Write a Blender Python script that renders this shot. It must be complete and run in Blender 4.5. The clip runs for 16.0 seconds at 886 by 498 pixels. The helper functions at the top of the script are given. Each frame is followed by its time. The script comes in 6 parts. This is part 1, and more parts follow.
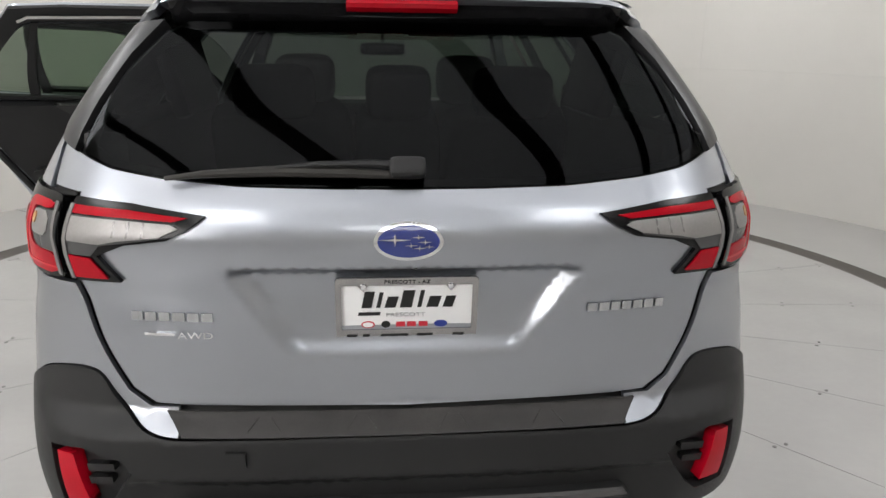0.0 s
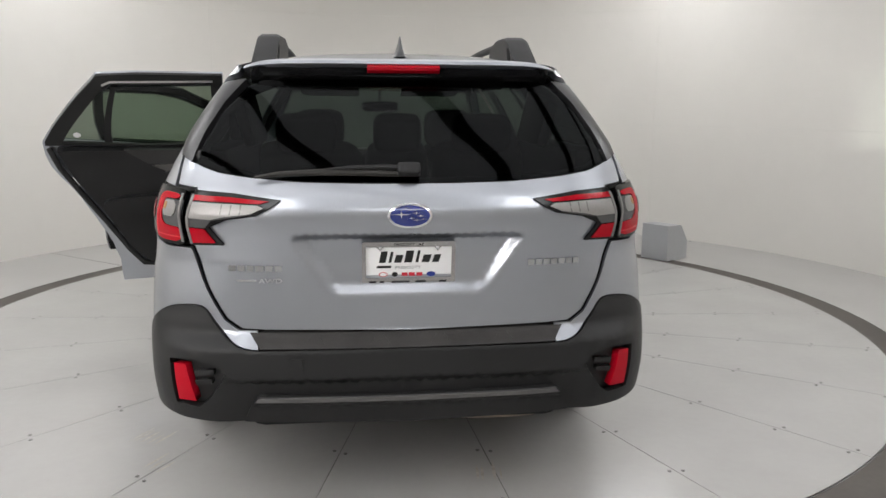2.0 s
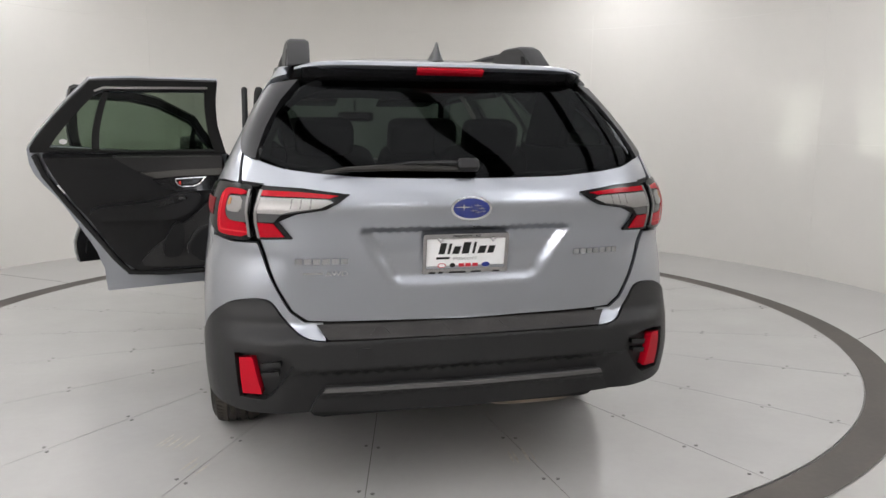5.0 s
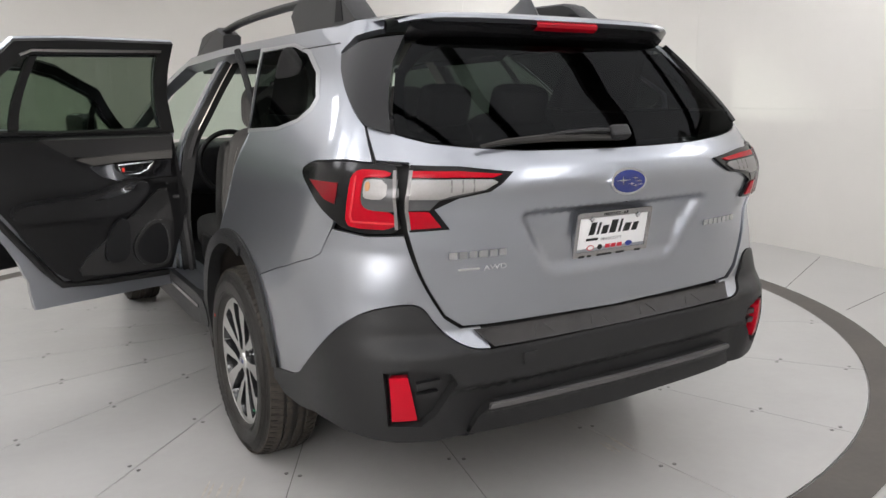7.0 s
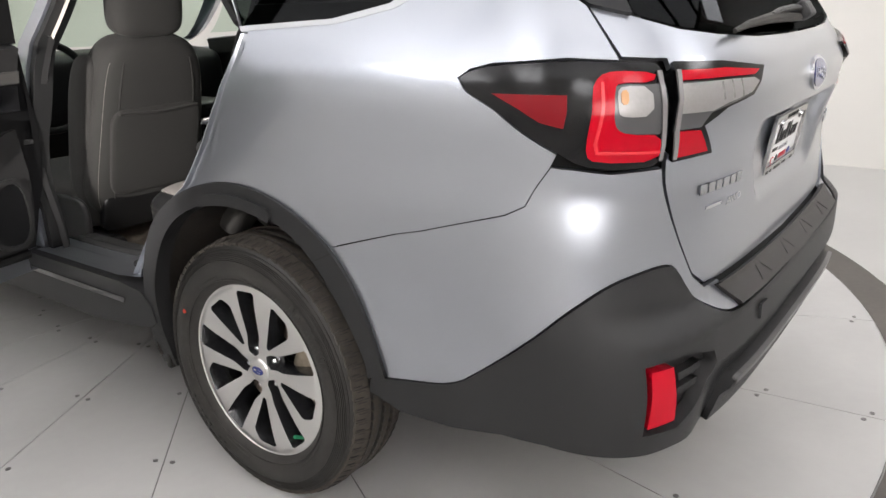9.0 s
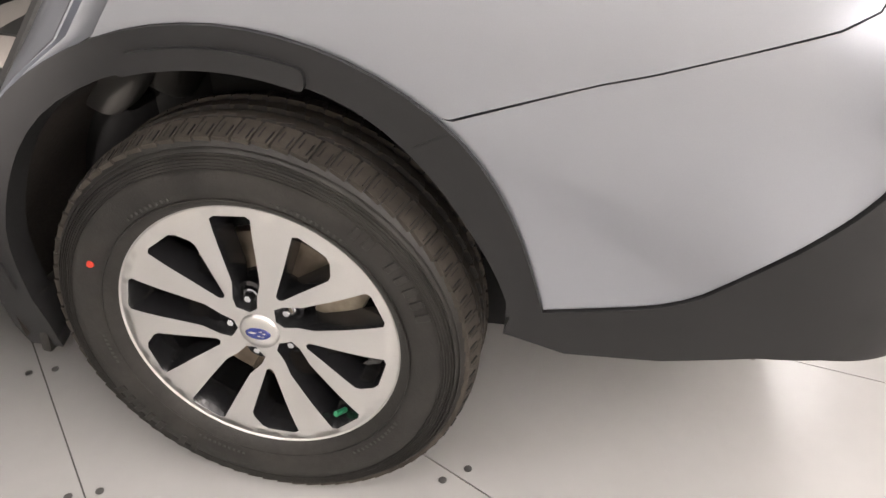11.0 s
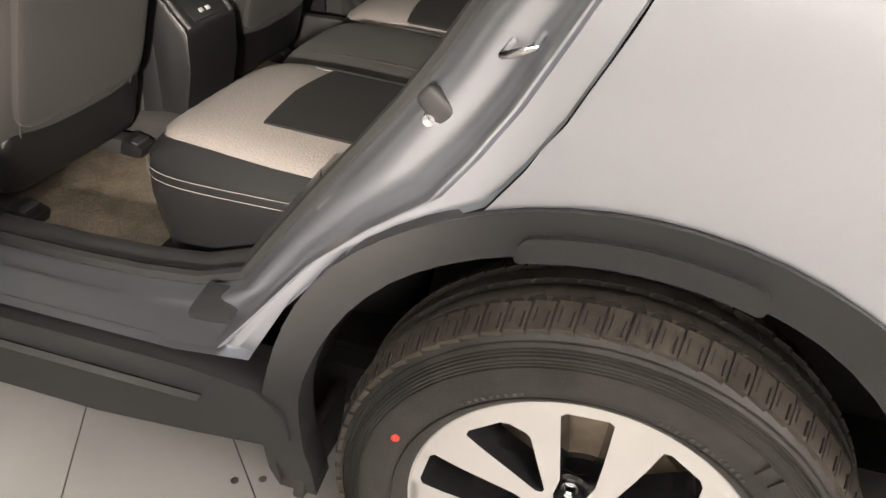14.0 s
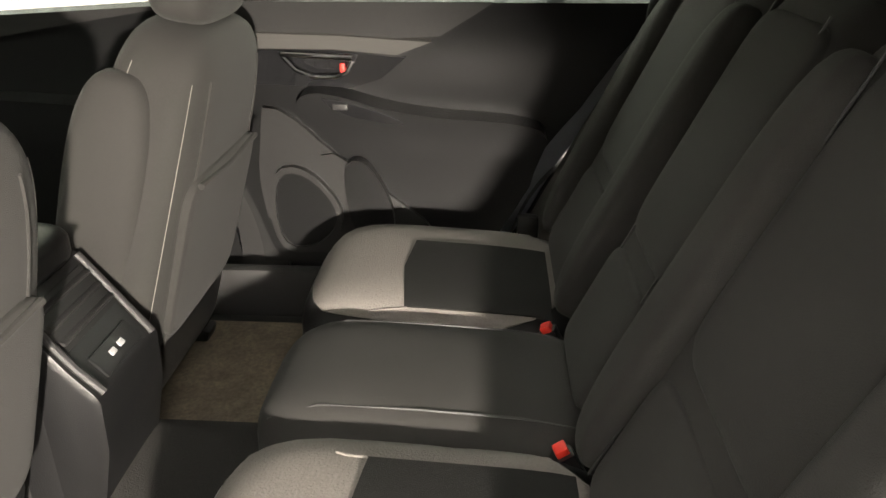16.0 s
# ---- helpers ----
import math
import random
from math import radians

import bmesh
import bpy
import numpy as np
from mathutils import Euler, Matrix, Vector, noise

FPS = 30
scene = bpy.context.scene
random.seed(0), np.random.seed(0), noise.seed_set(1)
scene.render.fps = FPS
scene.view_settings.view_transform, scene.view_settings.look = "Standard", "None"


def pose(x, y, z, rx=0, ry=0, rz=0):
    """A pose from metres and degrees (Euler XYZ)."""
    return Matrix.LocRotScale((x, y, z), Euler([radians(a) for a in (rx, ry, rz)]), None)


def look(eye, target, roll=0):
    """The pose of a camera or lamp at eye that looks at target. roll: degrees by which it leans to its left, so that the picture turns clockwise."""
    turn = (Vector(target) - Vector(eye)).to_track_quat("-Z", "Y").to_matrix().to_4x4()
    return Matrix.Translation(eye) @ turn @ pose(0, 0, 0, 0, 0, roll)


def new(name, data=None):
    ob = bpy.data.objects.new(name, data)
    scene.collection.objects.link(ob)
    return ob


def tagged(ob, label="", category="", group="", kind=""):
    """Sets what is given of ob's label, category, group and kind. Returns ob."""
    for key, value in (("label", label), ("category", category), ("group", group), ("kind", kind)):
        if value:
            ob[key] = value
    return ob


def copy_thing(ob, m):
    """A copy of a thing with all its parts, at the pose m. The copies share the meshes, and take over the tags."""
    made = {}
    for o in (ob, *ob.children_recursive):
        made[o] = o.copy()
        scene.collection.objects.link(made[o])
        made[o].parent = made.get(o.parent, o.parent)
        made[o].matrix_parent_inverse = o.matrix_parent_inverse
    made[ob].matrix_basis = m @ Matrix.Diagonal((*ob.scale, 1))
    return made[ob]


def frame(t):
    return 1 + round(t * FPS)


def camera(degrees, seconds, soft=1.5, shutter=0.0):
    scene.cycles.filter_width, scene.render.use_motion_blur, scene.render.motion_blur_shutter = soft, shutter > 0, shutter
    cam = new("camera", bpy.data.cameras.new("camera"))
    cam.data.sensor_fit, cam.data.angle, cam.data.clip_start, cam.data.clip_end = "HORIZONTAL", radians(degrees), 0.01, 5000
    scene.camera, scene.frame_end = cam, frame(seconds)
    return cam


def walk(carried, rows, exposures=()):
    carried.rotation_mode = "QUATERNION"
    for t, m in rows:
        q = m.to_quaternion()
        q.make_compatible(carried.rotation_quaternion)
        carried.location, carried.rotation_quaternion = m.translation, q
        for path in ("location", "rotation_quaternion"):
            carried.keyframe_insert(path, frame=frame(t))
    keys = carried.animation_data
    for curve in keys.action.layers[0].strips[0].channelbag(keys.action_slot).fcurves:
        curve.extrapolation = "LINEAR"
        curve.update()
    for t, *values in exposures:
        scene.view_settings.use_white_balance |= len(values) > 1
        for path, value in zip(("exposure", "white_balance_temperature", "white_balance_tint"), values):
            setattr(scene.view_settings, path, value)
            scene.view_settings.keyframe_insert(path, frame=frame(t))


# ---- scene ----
cam = camera(60.2, 16.0)
PATH = [
    (0, (-0.077, -2.64, 1.498), (0.11, -0.723, 0.959), 0.8),
    (0.5, (-0.122, -2.885, 1.527), (0.065, -0.963, 1.004), 0.8),
    (1, (-0.134, -3.143, 1.49), (0.046, -1.204, 1.034), 0.4),
    (1.5, (-0.154, -3.406, 1.424), (0.067, -1.456, 1.039), 0.5),
    (2, (-0.172, -3.554, 1.443), (0.052, -1.602, 1.069), 0.3),
    (2.5, (-0.237, -3.673, 1.441), (0.002, -1.722, 1.075), 0.3),
    (3, (-0.252, -3.705, 1.434), (-0.011, -1.752, 1.074), 0.2),
    (5.5, (-0.927, -3.52, 1.361), (-0.333, -1.636, 1.047), 0.3),
    (6, (-1.136, -3.362, 1.367), (-0.42, -1.524, 1.036), 0.0),
    (6.5, (-1.386, -3.145, 1.351), (-0.525, -1.375, 0.997), -0.3),
    (7, (-1.673, -2.806, 1.339), (-0.662, -1.124, 0.952), -0.6),
    (7.5, (-1.867, -2.502, 1.316), (-0.706, -0.932, 0.885), -0.9),
    (8, (-1.902, -2.211, 1.314), (-0.6, -0.772, 0.829), -1.3),
    (8.5, (-1.995, -1.887, 1.284), (-0.573, -0.59, 0.739), -1.6),
    (9, (-2.072, -1.504, 1.283), (-0.547, -0.368, 0.662), -1.8),
    (9.5, (-2.027, -1.182, 1.247), (-0.424, -0.244, 0.506), -1.8),
    (10, (-1.952, -0.93, 1.205), (-0.306, -0.191, 0.342), -1.5),
    (12.5, (-1.697, -0.096, 1.114), (-0.099, -0.12, -0.089), 1.7),
    (13, (-1.697, -0.057, 1.109), (-0.083, -0.069, -0.072), 2.6),
    (13.5, (-1.703, -0.044, 1.13), (-0.071, 0.093, -0.017), 3.4),
    (13.8, (-1.644, -0.055, 1.204), (-0.014, 0.297, 0.099), 3.2),
    (14, (-1.613, 0.005, 1.252), (0.01, 0.469, 0.18), 3.1),
    (14.2, (-1.592, 0.092, 1.288), (0.035, 0.623, 0.253), 1.8),
    (14.5, (-1.572, 0.222, 1.343), (0.099, 0.744, 0.377), 0.8),
    (15, (-1.397, 0.296, 1.366), (0.351, 0.696, 0.48), -1.3),
    (15.5, (-1.18, 0.362, 1.398), (0.61, 0.659, 0.555), -1.9),
    (16, (-1.023, 0.503, 1.381), (0.792, 0.619, 0.549), -0.3),
]
walk(cam, [(t, look(eye, target, roll)) for t, eye, target, roll in PATH],
     exposures=[(0, -0.02, 6500, 11), (7, 0.1, 6450, 13), (8.5, 0.25, 6500, 13), (10, 0.6, 6600, 15), (12.5, 0.75, 7400, 18), (13.5, 0.8, 7400, 18), (14.0, 1.1, 7300, 16), (14.5, 0.95, 7200, 15), (15.2, 1.1, 7300, 15), (16, 1.85, 7300, 12)])


# ---- world and lights ----
world = bpy.data.worlds.new("booth_world")
world.use_nodes = True
scene.world = world
world.node_tree.nodes["Background"].inputs[0].default_value = (0.9, 0.93, 1.0, 1)
world.node_tree.nodes["Background"].inputs[1].default_value = 0.05
CENTRE = (0.2, 1.55)
RING_IN, RING_OUT, WALL_R, CEIL_Z = 2.94, 3.12, 4.25, 3.3


# ---- materials ----
def material(name, colour, rough=0.5, metal=0.0, grain=0.0, scale=60.0, bump=0.0, bump_scale=200.0, coat=0.0, stain=0.0, stain_scale=3.0, sheen=0.0):
    """A surface with fine grain, larger stains and fine relief."""
    m = bpy.data.materials.new(name)
    m.use_nodes = True
    nt = m.node_tree
    b = nt.nodes["Principled BSDF"]
    b.inputs["Roughness"].default_value = rough
    b.inputs["Metallic"].default_value = metal
    b.inputs["Coat Weight"].default_value = coat
    b.inputs["Coat Roughness"].default_value = 0.04
    b.inputs["Sheen Weight"].default_value = sheen
    b.inputs["Specular IOR Level"].default_value = 0.28 if max(colour) < 0.06 and not coat else 0.5
    b.inputs["Base Color"].default_value = (*colour, 1)
    co = nt.nodes.new("ShaderNodeTexCoord")
    if grain or stain:
        n1 = nt.nodes.new("ShaderNodeTexNoise")
        n1.inputs["Scale"].default_value = scale
        n1.inputs["Detail"].default_value = 4
        n2 = nt.nodes.new("ShaderNodeTexNoise")
        n2.inputs["Scale"].default_value = stain_scale
        n2.inputs["Detail"].default_value = 5
        nt.links.new(co.outputs["Object"], n1.inputs["Vector"])
        nt.links.new(co.outputs["Object"], n2.inputs["Vector"])
        m1 = nt.nodes.new("ShaderNodeMapRange")
        m1.inputs[3].default_value, m1.inputs[4].default_value = 1 - grain, 1 + grain
        m2 = nt.nodes.new("ShaderNodeMapRange")
        m2.inputs[1].default_value, m2.inputs[2].default_value = 0.3, 0.7
        m2.inputs[3].default_value, m2.inputs[4].default_value = 1 - stain, 1 + stain
        mul = nt.nodes.new("ShaderNodeMath")
        mul.operation = "MULTIPLY"
        nt.links.new(n1.outputs[0], m1.inputs[0])
        nt.links.new(n2.outputs[0], m2.inputs[0])
        nt.links.new(m1.outputs[0], mul.inputs[0])
        nt.links.new(m2.outputs[0], mul.inputs[1])
        vm = nt.nodes.new("ShaderNodeVectorMath")
        vm.operation = "SCALE"
        vm.inputs[0].default_value = colour
        nt.links.new(mul.outputs[0], vm.inputs["Scale"])
        nt.links.new(vm.outputs[0], b.inputs["Base Color"])
        rm = nt.nodes.new("ShaderNodeMapRange")
        rm.inputs[3].default_value, rm.inputs[4].default_value = rough * (1 - stain), min(1, rough * (1 + stain))
        nt.links.new(n2.outputs[0], rm.inputs[0])
        nt.links.new(rm.outputs[0], b.inputs["Roughness"])
    if bump:
        n3 = nt.nodes.new("ShaderNodeTexNoise")
        n3.inputs["Scale"].default_value = bump_scale
        n3.inputs["Detail"].default_value = 3
        nt.links.new(co.outputs["Object"], n3.inputs["Vector"])
        bp = nt.nodes.new("ShaderNodeBump")
        bp.inputs["Strength"].default_value = bump
        bp.inputs["Distance"].default_value = 0.002
        nt.links.new(n3.outputs[0], bp.inputs["Height"])
        nt.links.new(bp.outputs[0], b.inputs["Normal"])
    return m


def glass(name, tint, weight, rough=0.0):
    """Thin tinted sheet glass: part clear, part mirror."""
    m = bpy.data.materials.new(name)
    m.use_nodes = True
    nt = m.node_tree
    nt.nodes.clear()
    out = nt.nodes.new("ShaderNodeOutputMaterial")
    tr = nt.nodes.new("ShaderNodeBsdfTransparent")
    tr.inputs[0].default_value = (*tint, 1)
    gl = nt.nodes.new("ShaderNodeBsdfGlossy")
    gl.inputs[0].default_value = (0.9, 0.92, 0.95, 1)
    gl.inputs[1].default_value = rough
    fr = nt.nodes.new("ShaderNodeLayerWeight")
    fr.inputs[0].default_value = 0.25
    mp = nt.nodes.new("ShaderNodeMath")
    mp.operation = "MULTIPLY_ADD"
    mp.inputs[1].default_value = 0.027
    mp.inputs[2].default_value = 0.028 * weight
    mp.use_clamp = True
    mix = nt.nodes.new("ShaderNodeMixShader")
    nt.links.new(fr.outputs["Facing"], mp.inputs[0])
    nt.links.new(mp.outputs[0], mix.inputs[0])
    nt.links.new(tr.outputs[0], mix.inputs[1])
    nt.links.new(gl.outputs[0], mix.inputs[2])
    nt.links.new(mix.outputs[0], out.inputs[0])
    return m


def glow(name, colour, strength):
    m = bpy.data.materials.new(name)
    m.use_nodes = True
    b = m.node_tree.nodes["Principled BSDF"]
    b.inputs["Base Color"].default_value = (*colour, 1)
    b.inputs["Emission Color"].default_value = (*colour, 1)
    b.inputs["Emission Strength"].default_value = strength
    return m


PAINT = material("silver_paint", (0.365, 0.384, 0.42), 0.32, 0.92, grain=0.05, scale=900, coat=0.8, stain=0.02)
PLASTIC = material("black_textured_plastic", (0.017, 0.017, 0.0175), 0.42, bump=0.35, bump_scale=900, grain=0.15, scale=400, stain=0.15)
PLASTIC_WORN = material("step_pad_plastic", (0.030, 0.028, 0.027), 0.42, bump=0.3, bump_scale=500, grain=0.2, scale=200, stain=0.3, stain_scale=9)
GLOSS = material("gloss_black", (0.012, 0.012, 0.013), 0.12, coat=0.6)
TREADRUBBER = material("dusty_tread_rubber", (0.050, 0.043, 0.036), 0.75, bump=0.4, bump_scale=400, grain=0.35, scale=60, stain=0.4, stain_scale=10)
SPOILER = material("satin_black_spoiler", (0.014, 0.014, 0.015), 0.30, grain=0.1)
BADGE = material("satin_badge_chrome", (0.50, 0.51, 0.53), 0.25, 1.0)
RUBBER = material("tyre_rubber", (0.024, 0.0225, 0.0205), 0.46, bump=0.3, bump_scale=300, grain=0.25, scale=90, stain=0.3, stain_scale=14)
SEAL = material("seal_rubber", (0.012, 0.012, 0.012), 0.6)
VOID = material("dark_underside_and_shade", (0.010, 0.010, 0.010), 0.8, grain=0.3, stain=0.3)
LINER = material("wheel_liner_felt", (0.035, 0.030, 0.026), 0.95, grain=0.4, scale=120, bump=0.6, bump_scale=160, stain=0.4, stain_scale=8)
ALU = material("machined_aluminium", (0.66, 0.65, 0.635), 0.32, 1.0, grain=0.06, scale=700, bump=0.05, bump_scale=900, coat=0.3)
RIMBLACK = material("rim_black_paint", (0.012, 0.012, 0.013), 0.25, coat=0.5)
CHROME = material("chrome", (0.75, 0.76, 0.78), 0.12, 1.0)
STEEL = material("rusty_brake_steel", (0.33, 0.27, 0.21), 0.5, 0.7, grain=0.3, scale=50, stain=0.3, stain_scale=12)
RED = material("red_lens", (0.36, 0.0015, 0.010), 0.18, grain=0.10, scale=60)
LAMPBLACK = material("lamp_housing_black", (0.0035, 0.0035, 0.004), 0.16)
REFLECTOR = material("red_reflector", (0.42, 0.002, 0.014), 0.3, grain=0.08, scale=500)
DARKRED = material("dark_red_lens", (0.15, 0.002, 0.006), 0.32)
for m in (RED, REFLECTOR, DARKRED):
    m.node_tree.nodes["Principled BSDF"].inputs["Specular IOR Level"].default_value = 0.2
CLEAR = material("clear_lamp_optic", (0.25, 0.24, 0.235), 0.42, 0.45, grain=0.12, scale=150, bump=0.25, bump_scale=60, coat=0.2)
LENSEDGE = material("clear_lens_edge", (0.20, 0.19, 0.19), 0.25, 0.3)
EDGE_HIGHLIGHT = material("pale_red_highlight", (0.55, 0.02, 0.03), 0.25)
SMOKE = material("smoked_lamp", (0.07, 0.07, 0.072), 0.25, 0.2, coat=0.1)
FIN = material("dark_silver_fin", (0.075, 0.077, 0.08), 0.3, 0.6)
AMBER = material("amber_bulb", (0.42, 0.22, 0.10), 0.25)
BLUE = material("emblem_blue", (0.010, 0.022, 0.16), 0.2, coat=0.8)
WHITE = material("plate_white", (0.80, 0.80, 0.80), 0.4, grain=0.02)
INK = material("black_print", (0.015, 0.015, 0.015), 0.5)
GREYINK = material("grey_print", (0.35, 0.35, 0.36), 0.5)
REDINK = material("red_print", (0.55, 0.02, 0.04), 0.5)
BLUEINK = material("blue_print", (0.02, 0.04, 0.25), 0.5)
FRAMECHROME = material("plate_frame_metal", (0.38, 0.37, 0.37), 0.22, 1.0, grain=0.1)
BACKGLASS = glass("privacy_glass", (0.055, 0.068, 0.062), 0.3)
SIDEGLASS = glass("side_glass", (0.72, 0.83, 0.74), 1.0)
DOORGLASS = glass("rear_door_glass", (0.19, 0.235, 0.185), 1.0)
CLOTH = material("black_seat_cloth", (0.023, 0.022, 0.0206), 0.85, grain=0.2, scale=500, bump=0.4, bump_scale=700, stain=0.1, sheen=0.03)
PATCH = material("black_patch_cloth", (0.008, 0.0078, 0.0075), 0.9, grain=0.2, scale=500, bump=0.4, bump_scale=700)
GREYCLOTH = material("grey_seat_cloth", (0.150, 0.136, 0.125), 0.92, grain=0.24, scale=260, bump=0.8, bump_scale=260, stain=0.08)
VINYL = material("black_trim_vinyl", (0.009, 0.009, 0.0094), 0.34, bump=0.25, bump_scale=500, grain=0.1, stain=0.12)
HARDTRIM = material("dark_grey_hard_trim", (0.026, 0.0255, 0.0255), 0.36, bump=0.3, bump_scale=800, grain=0.1, stain=0.1)
CARPET = material("dark_carpet", (0.022, 0.021, 0.020), 0.97, grain=0.5, scale=300, bump=0.9, bump_scale=350, stain=0.2)
MAT = material("brown_floor_mat", (0.115, 0.092, 0.066), 0.97, grain=0.6, scale=110, bump=1.0, bump_scale=260, stain=0.3, stain_scale=20)
BEIGE = material("beige_pillar_trim", (0.52, 0.47, 0.42), 0.7, grain=0.06, bump=0.2)
STITCH = material("white_stitching", (0.15, 0.143, 0.13), 0.85)
BELT = material("grey_seat_belt", (0.055, 0.053, 0.050), 0.75, grain=0.2, scale=900, bump=0.3, bump_scale=900)
BUCKLERED = material("red_buckle_button", (0.60, 0.03, 0.02), 0.4)
FLOORPAINT = material("white_floor_paint", (0.43, 0.424, 0.412), 0.20, grain=0.03, scale=25, stain=0.05, stain_scale=1.6, bump=0.03, bump_scale=30)
OUTERFLOOR = material("outer_floor_paint", (0.42, 0.414, 0.40), 0.28, grain=0.03, scale=25, stain=0.05, stain_scale=1.3)
RINGMAT = material("dark_ring_track", (0.085, 0.075, 0.066), 0.65, grain=0.15, scale=40, stain=0.2)
WALLPAINT = material("white_wall_paint", (0.74, 0.72, 0.68), 0.75, grain=0.015, scale=8, stain=0.03, stain_scale=0.7)
SEAM = material("floor_joint", (0.10, 0.095, 0.09), 0.8)
SCUFF = material("tyre_scuff", (0.36, 0.33, 0.29), 0.5, grain=0.4, scale=40)
CEILPANEL = glow("ceiling_light_panel", (0.985, 0.99, 1.0), 0.85)
SOFTPANEL = glow("fill_softbox_diffuser", (1.0, 0.98, 0.95), 7.0)
FILLPANEL = glow("added_fill_panel", (0.98, 0.99, 1.0), 7.6)
RIB = material("dark_ceiling_rib", (0.05, 0.05, 0.05), 0.6)
BOXGREY = material("grey_metal_box", (0.42, 0.43, 0.44), 0.45, grain=0.05)
GREENCAP = material("green_valve_cap", (0.02, 0.22, 0.10), 0.4)
DOTRED = material("red_paint_dot", (0.55, 0.04, 0.02), 0.7)


# ---- mesh helpers ----
def mesh_of(bm, name, flat=False):
    me = bpy.data.meshes.new(name)
    bm.normal_update()
    bm.to_mesh(me)
    bm.free()
    if not flat:
        me.shade_smooth()
        me.set_sharp_from_angle(angle=radians(38))
    return me


def part(name, bm, mat, parent=None, label=""):
    """Links a bmesh or a mesh as one object under its thing or part."""
    me = mesh_of(bm, name) if isinstance(bm, bmesh.types.BMesh) else bm
    if mat is not None and not me.materials:
        me.materials.append(mat)
    ob = new(name, me)
    ob.parent = parent
    if label:
        ob["label"] = label
    return ob


def thing(name, label, category, place=(0, 0, 0), group=""):
    ob = new(name)
    ob.empty_display_size = 0.1
    ob.location = place
    return tagged(ob, label, category, group)


def box(size, place=(0, 0, 0), bevel=0.004, turn=(0, 0, 0), bm=None, seg=2):
    out = bm or bmesh.new()
    b = bmesh.new()
    bmesh.ops.create_cube(b, size=1)
    bmesh.ops.scale(b, vec=size, verts=b.verts)
    if bevel:
        bmesh.ops.bevel(b, geom=b.edges[:], offset=min(bevel, min(size) * 0.45), segments=seg, affect="EDGES", profile=0.6)
    b.transform(pose(*place, *turn))
    me = bpy.data.meshes.new("t")
    b.to_mesh(me)
    b.free()
    out.from_mesh(me)
    bpy.data.meshes.remove(me)
    return out


def grid(rows, closed=False, bm=None, cap=False):
    """A surface through rows of points."""
    bm = bm or bmesh.new()
    vs = [[bm.verts.new(p) for p in row] for row in rows]
    for a, b in zip(vs, vs[1:]):
        n = len(a)
        for i in range(n if closed else n - 1):
            j = (i + 1) % n
            try:
                bm.faces.new((a[i], a[j], b[j], b[i]))
            except ValueError:
                pass
    if cap:
        bm.faces.new(list(reversed(vs[0])))
        bm.faces.new(vs[-1])
    return bm


def tube(points, r, n=8, bm=None, flat=1.0):
    """A round bar along points; r a number or one for each point."""
    pts = [Vector(p) for p in points]
    rs = r if isinstance(r, (list, tuple)) else [r] * len(pts)
    rows, up = [], Vector((0, 0, 1))
    for i, p in enumerate(pts):
        d = (pts[min(i + 1, len(pts) - 1)] - pts[max(i - 1, 0)]).normalized()
        side = d.cross(up)
        side = side.normalized() if side.length > 1e-4 else Vector((1, 0, 0))
        top = side.cross(d).normalized()
        rows.append([p + rs[i] * (math.cos(k) * side + flat * math.sin(k) * top) for k in np.linspace(0, 2 * math.pi, n, endpoint=False)])
    return grid(rows, True, bm, True)


def lathe(profile, n=48, bm=None, axis="x"):
    """Turns (radius, along) pairs round the x axis."""
    rows = [[(h, r * math.cos(a), r * math.sin(a)) for a in np.linspace(0, 2 * math.pi, n, endpoint=False)] for r, h in profile]
    return grid(rows, True, bm)


def soft(size, place=(0, 0, 0), turn=(0, 0, 0), power=5.0, n=14, taper=0.0, crown=0.0, bm=None):
    """A padded block: rounded edges, swollen faces, narrower towards the top by taper."""
    out = bm or bmesh.new()
    b = bmesh.new()
    bmesh.ops.create_cube(b, size=2)
    bmesh.ops.subdivide_edges(b, edges=b.edges[:], cuts=n, use_grid_fill=True)
    for v in b.verts:
        x, y, z = v.co
        k = (abs(x) ** power + abs(y) ** power + abs(z) ** power) ** (-1 / power) * max(abs(x), abs(y), abs(z), 1e-6) ** 0
        x, y, z = x * k, y * k, z * k
        z += crown * (1 - x * x) * (1 - y * y) * (1 if z > 0 else 0)
        w = 1 - taper * (z + 1) / 2
        v.co = (x * w * size[0] / 2, y * size[1] / 2, z * size[2] / 2)
    b.transform(pose(*place, *turn))
    me = bpy.data.meshes.new("t")
    b.to_mesh(me)
    b.free()
    out.from_mesh(me)
    bpy.data.meshes.remove(me)
    return out


def rounded(outline, times=2):
    """Cuts the corners of a closed outline."""
    for _ in range(times):
        q = []
        for (a, b), (c, d) in zip(outline, outline[1:] + outline[:1]):
            q += [(a * 0.75 + c * 0.25, b * 0.75 + d * 0.25), (a * 0.25 + c * 0.75, b * 0.25 + d * 0.75)]
        outline = q
    return outline


def inside(p, poly):
    x, y = p
    hit = False
    for (a, b), (c, d) in zip(poly, poly[1:] + poly[:1]):
        if (b > y) != (d > y) and x < (c - a) * (y - b) / (d - b) + a:
            hit = not hit
    return hit


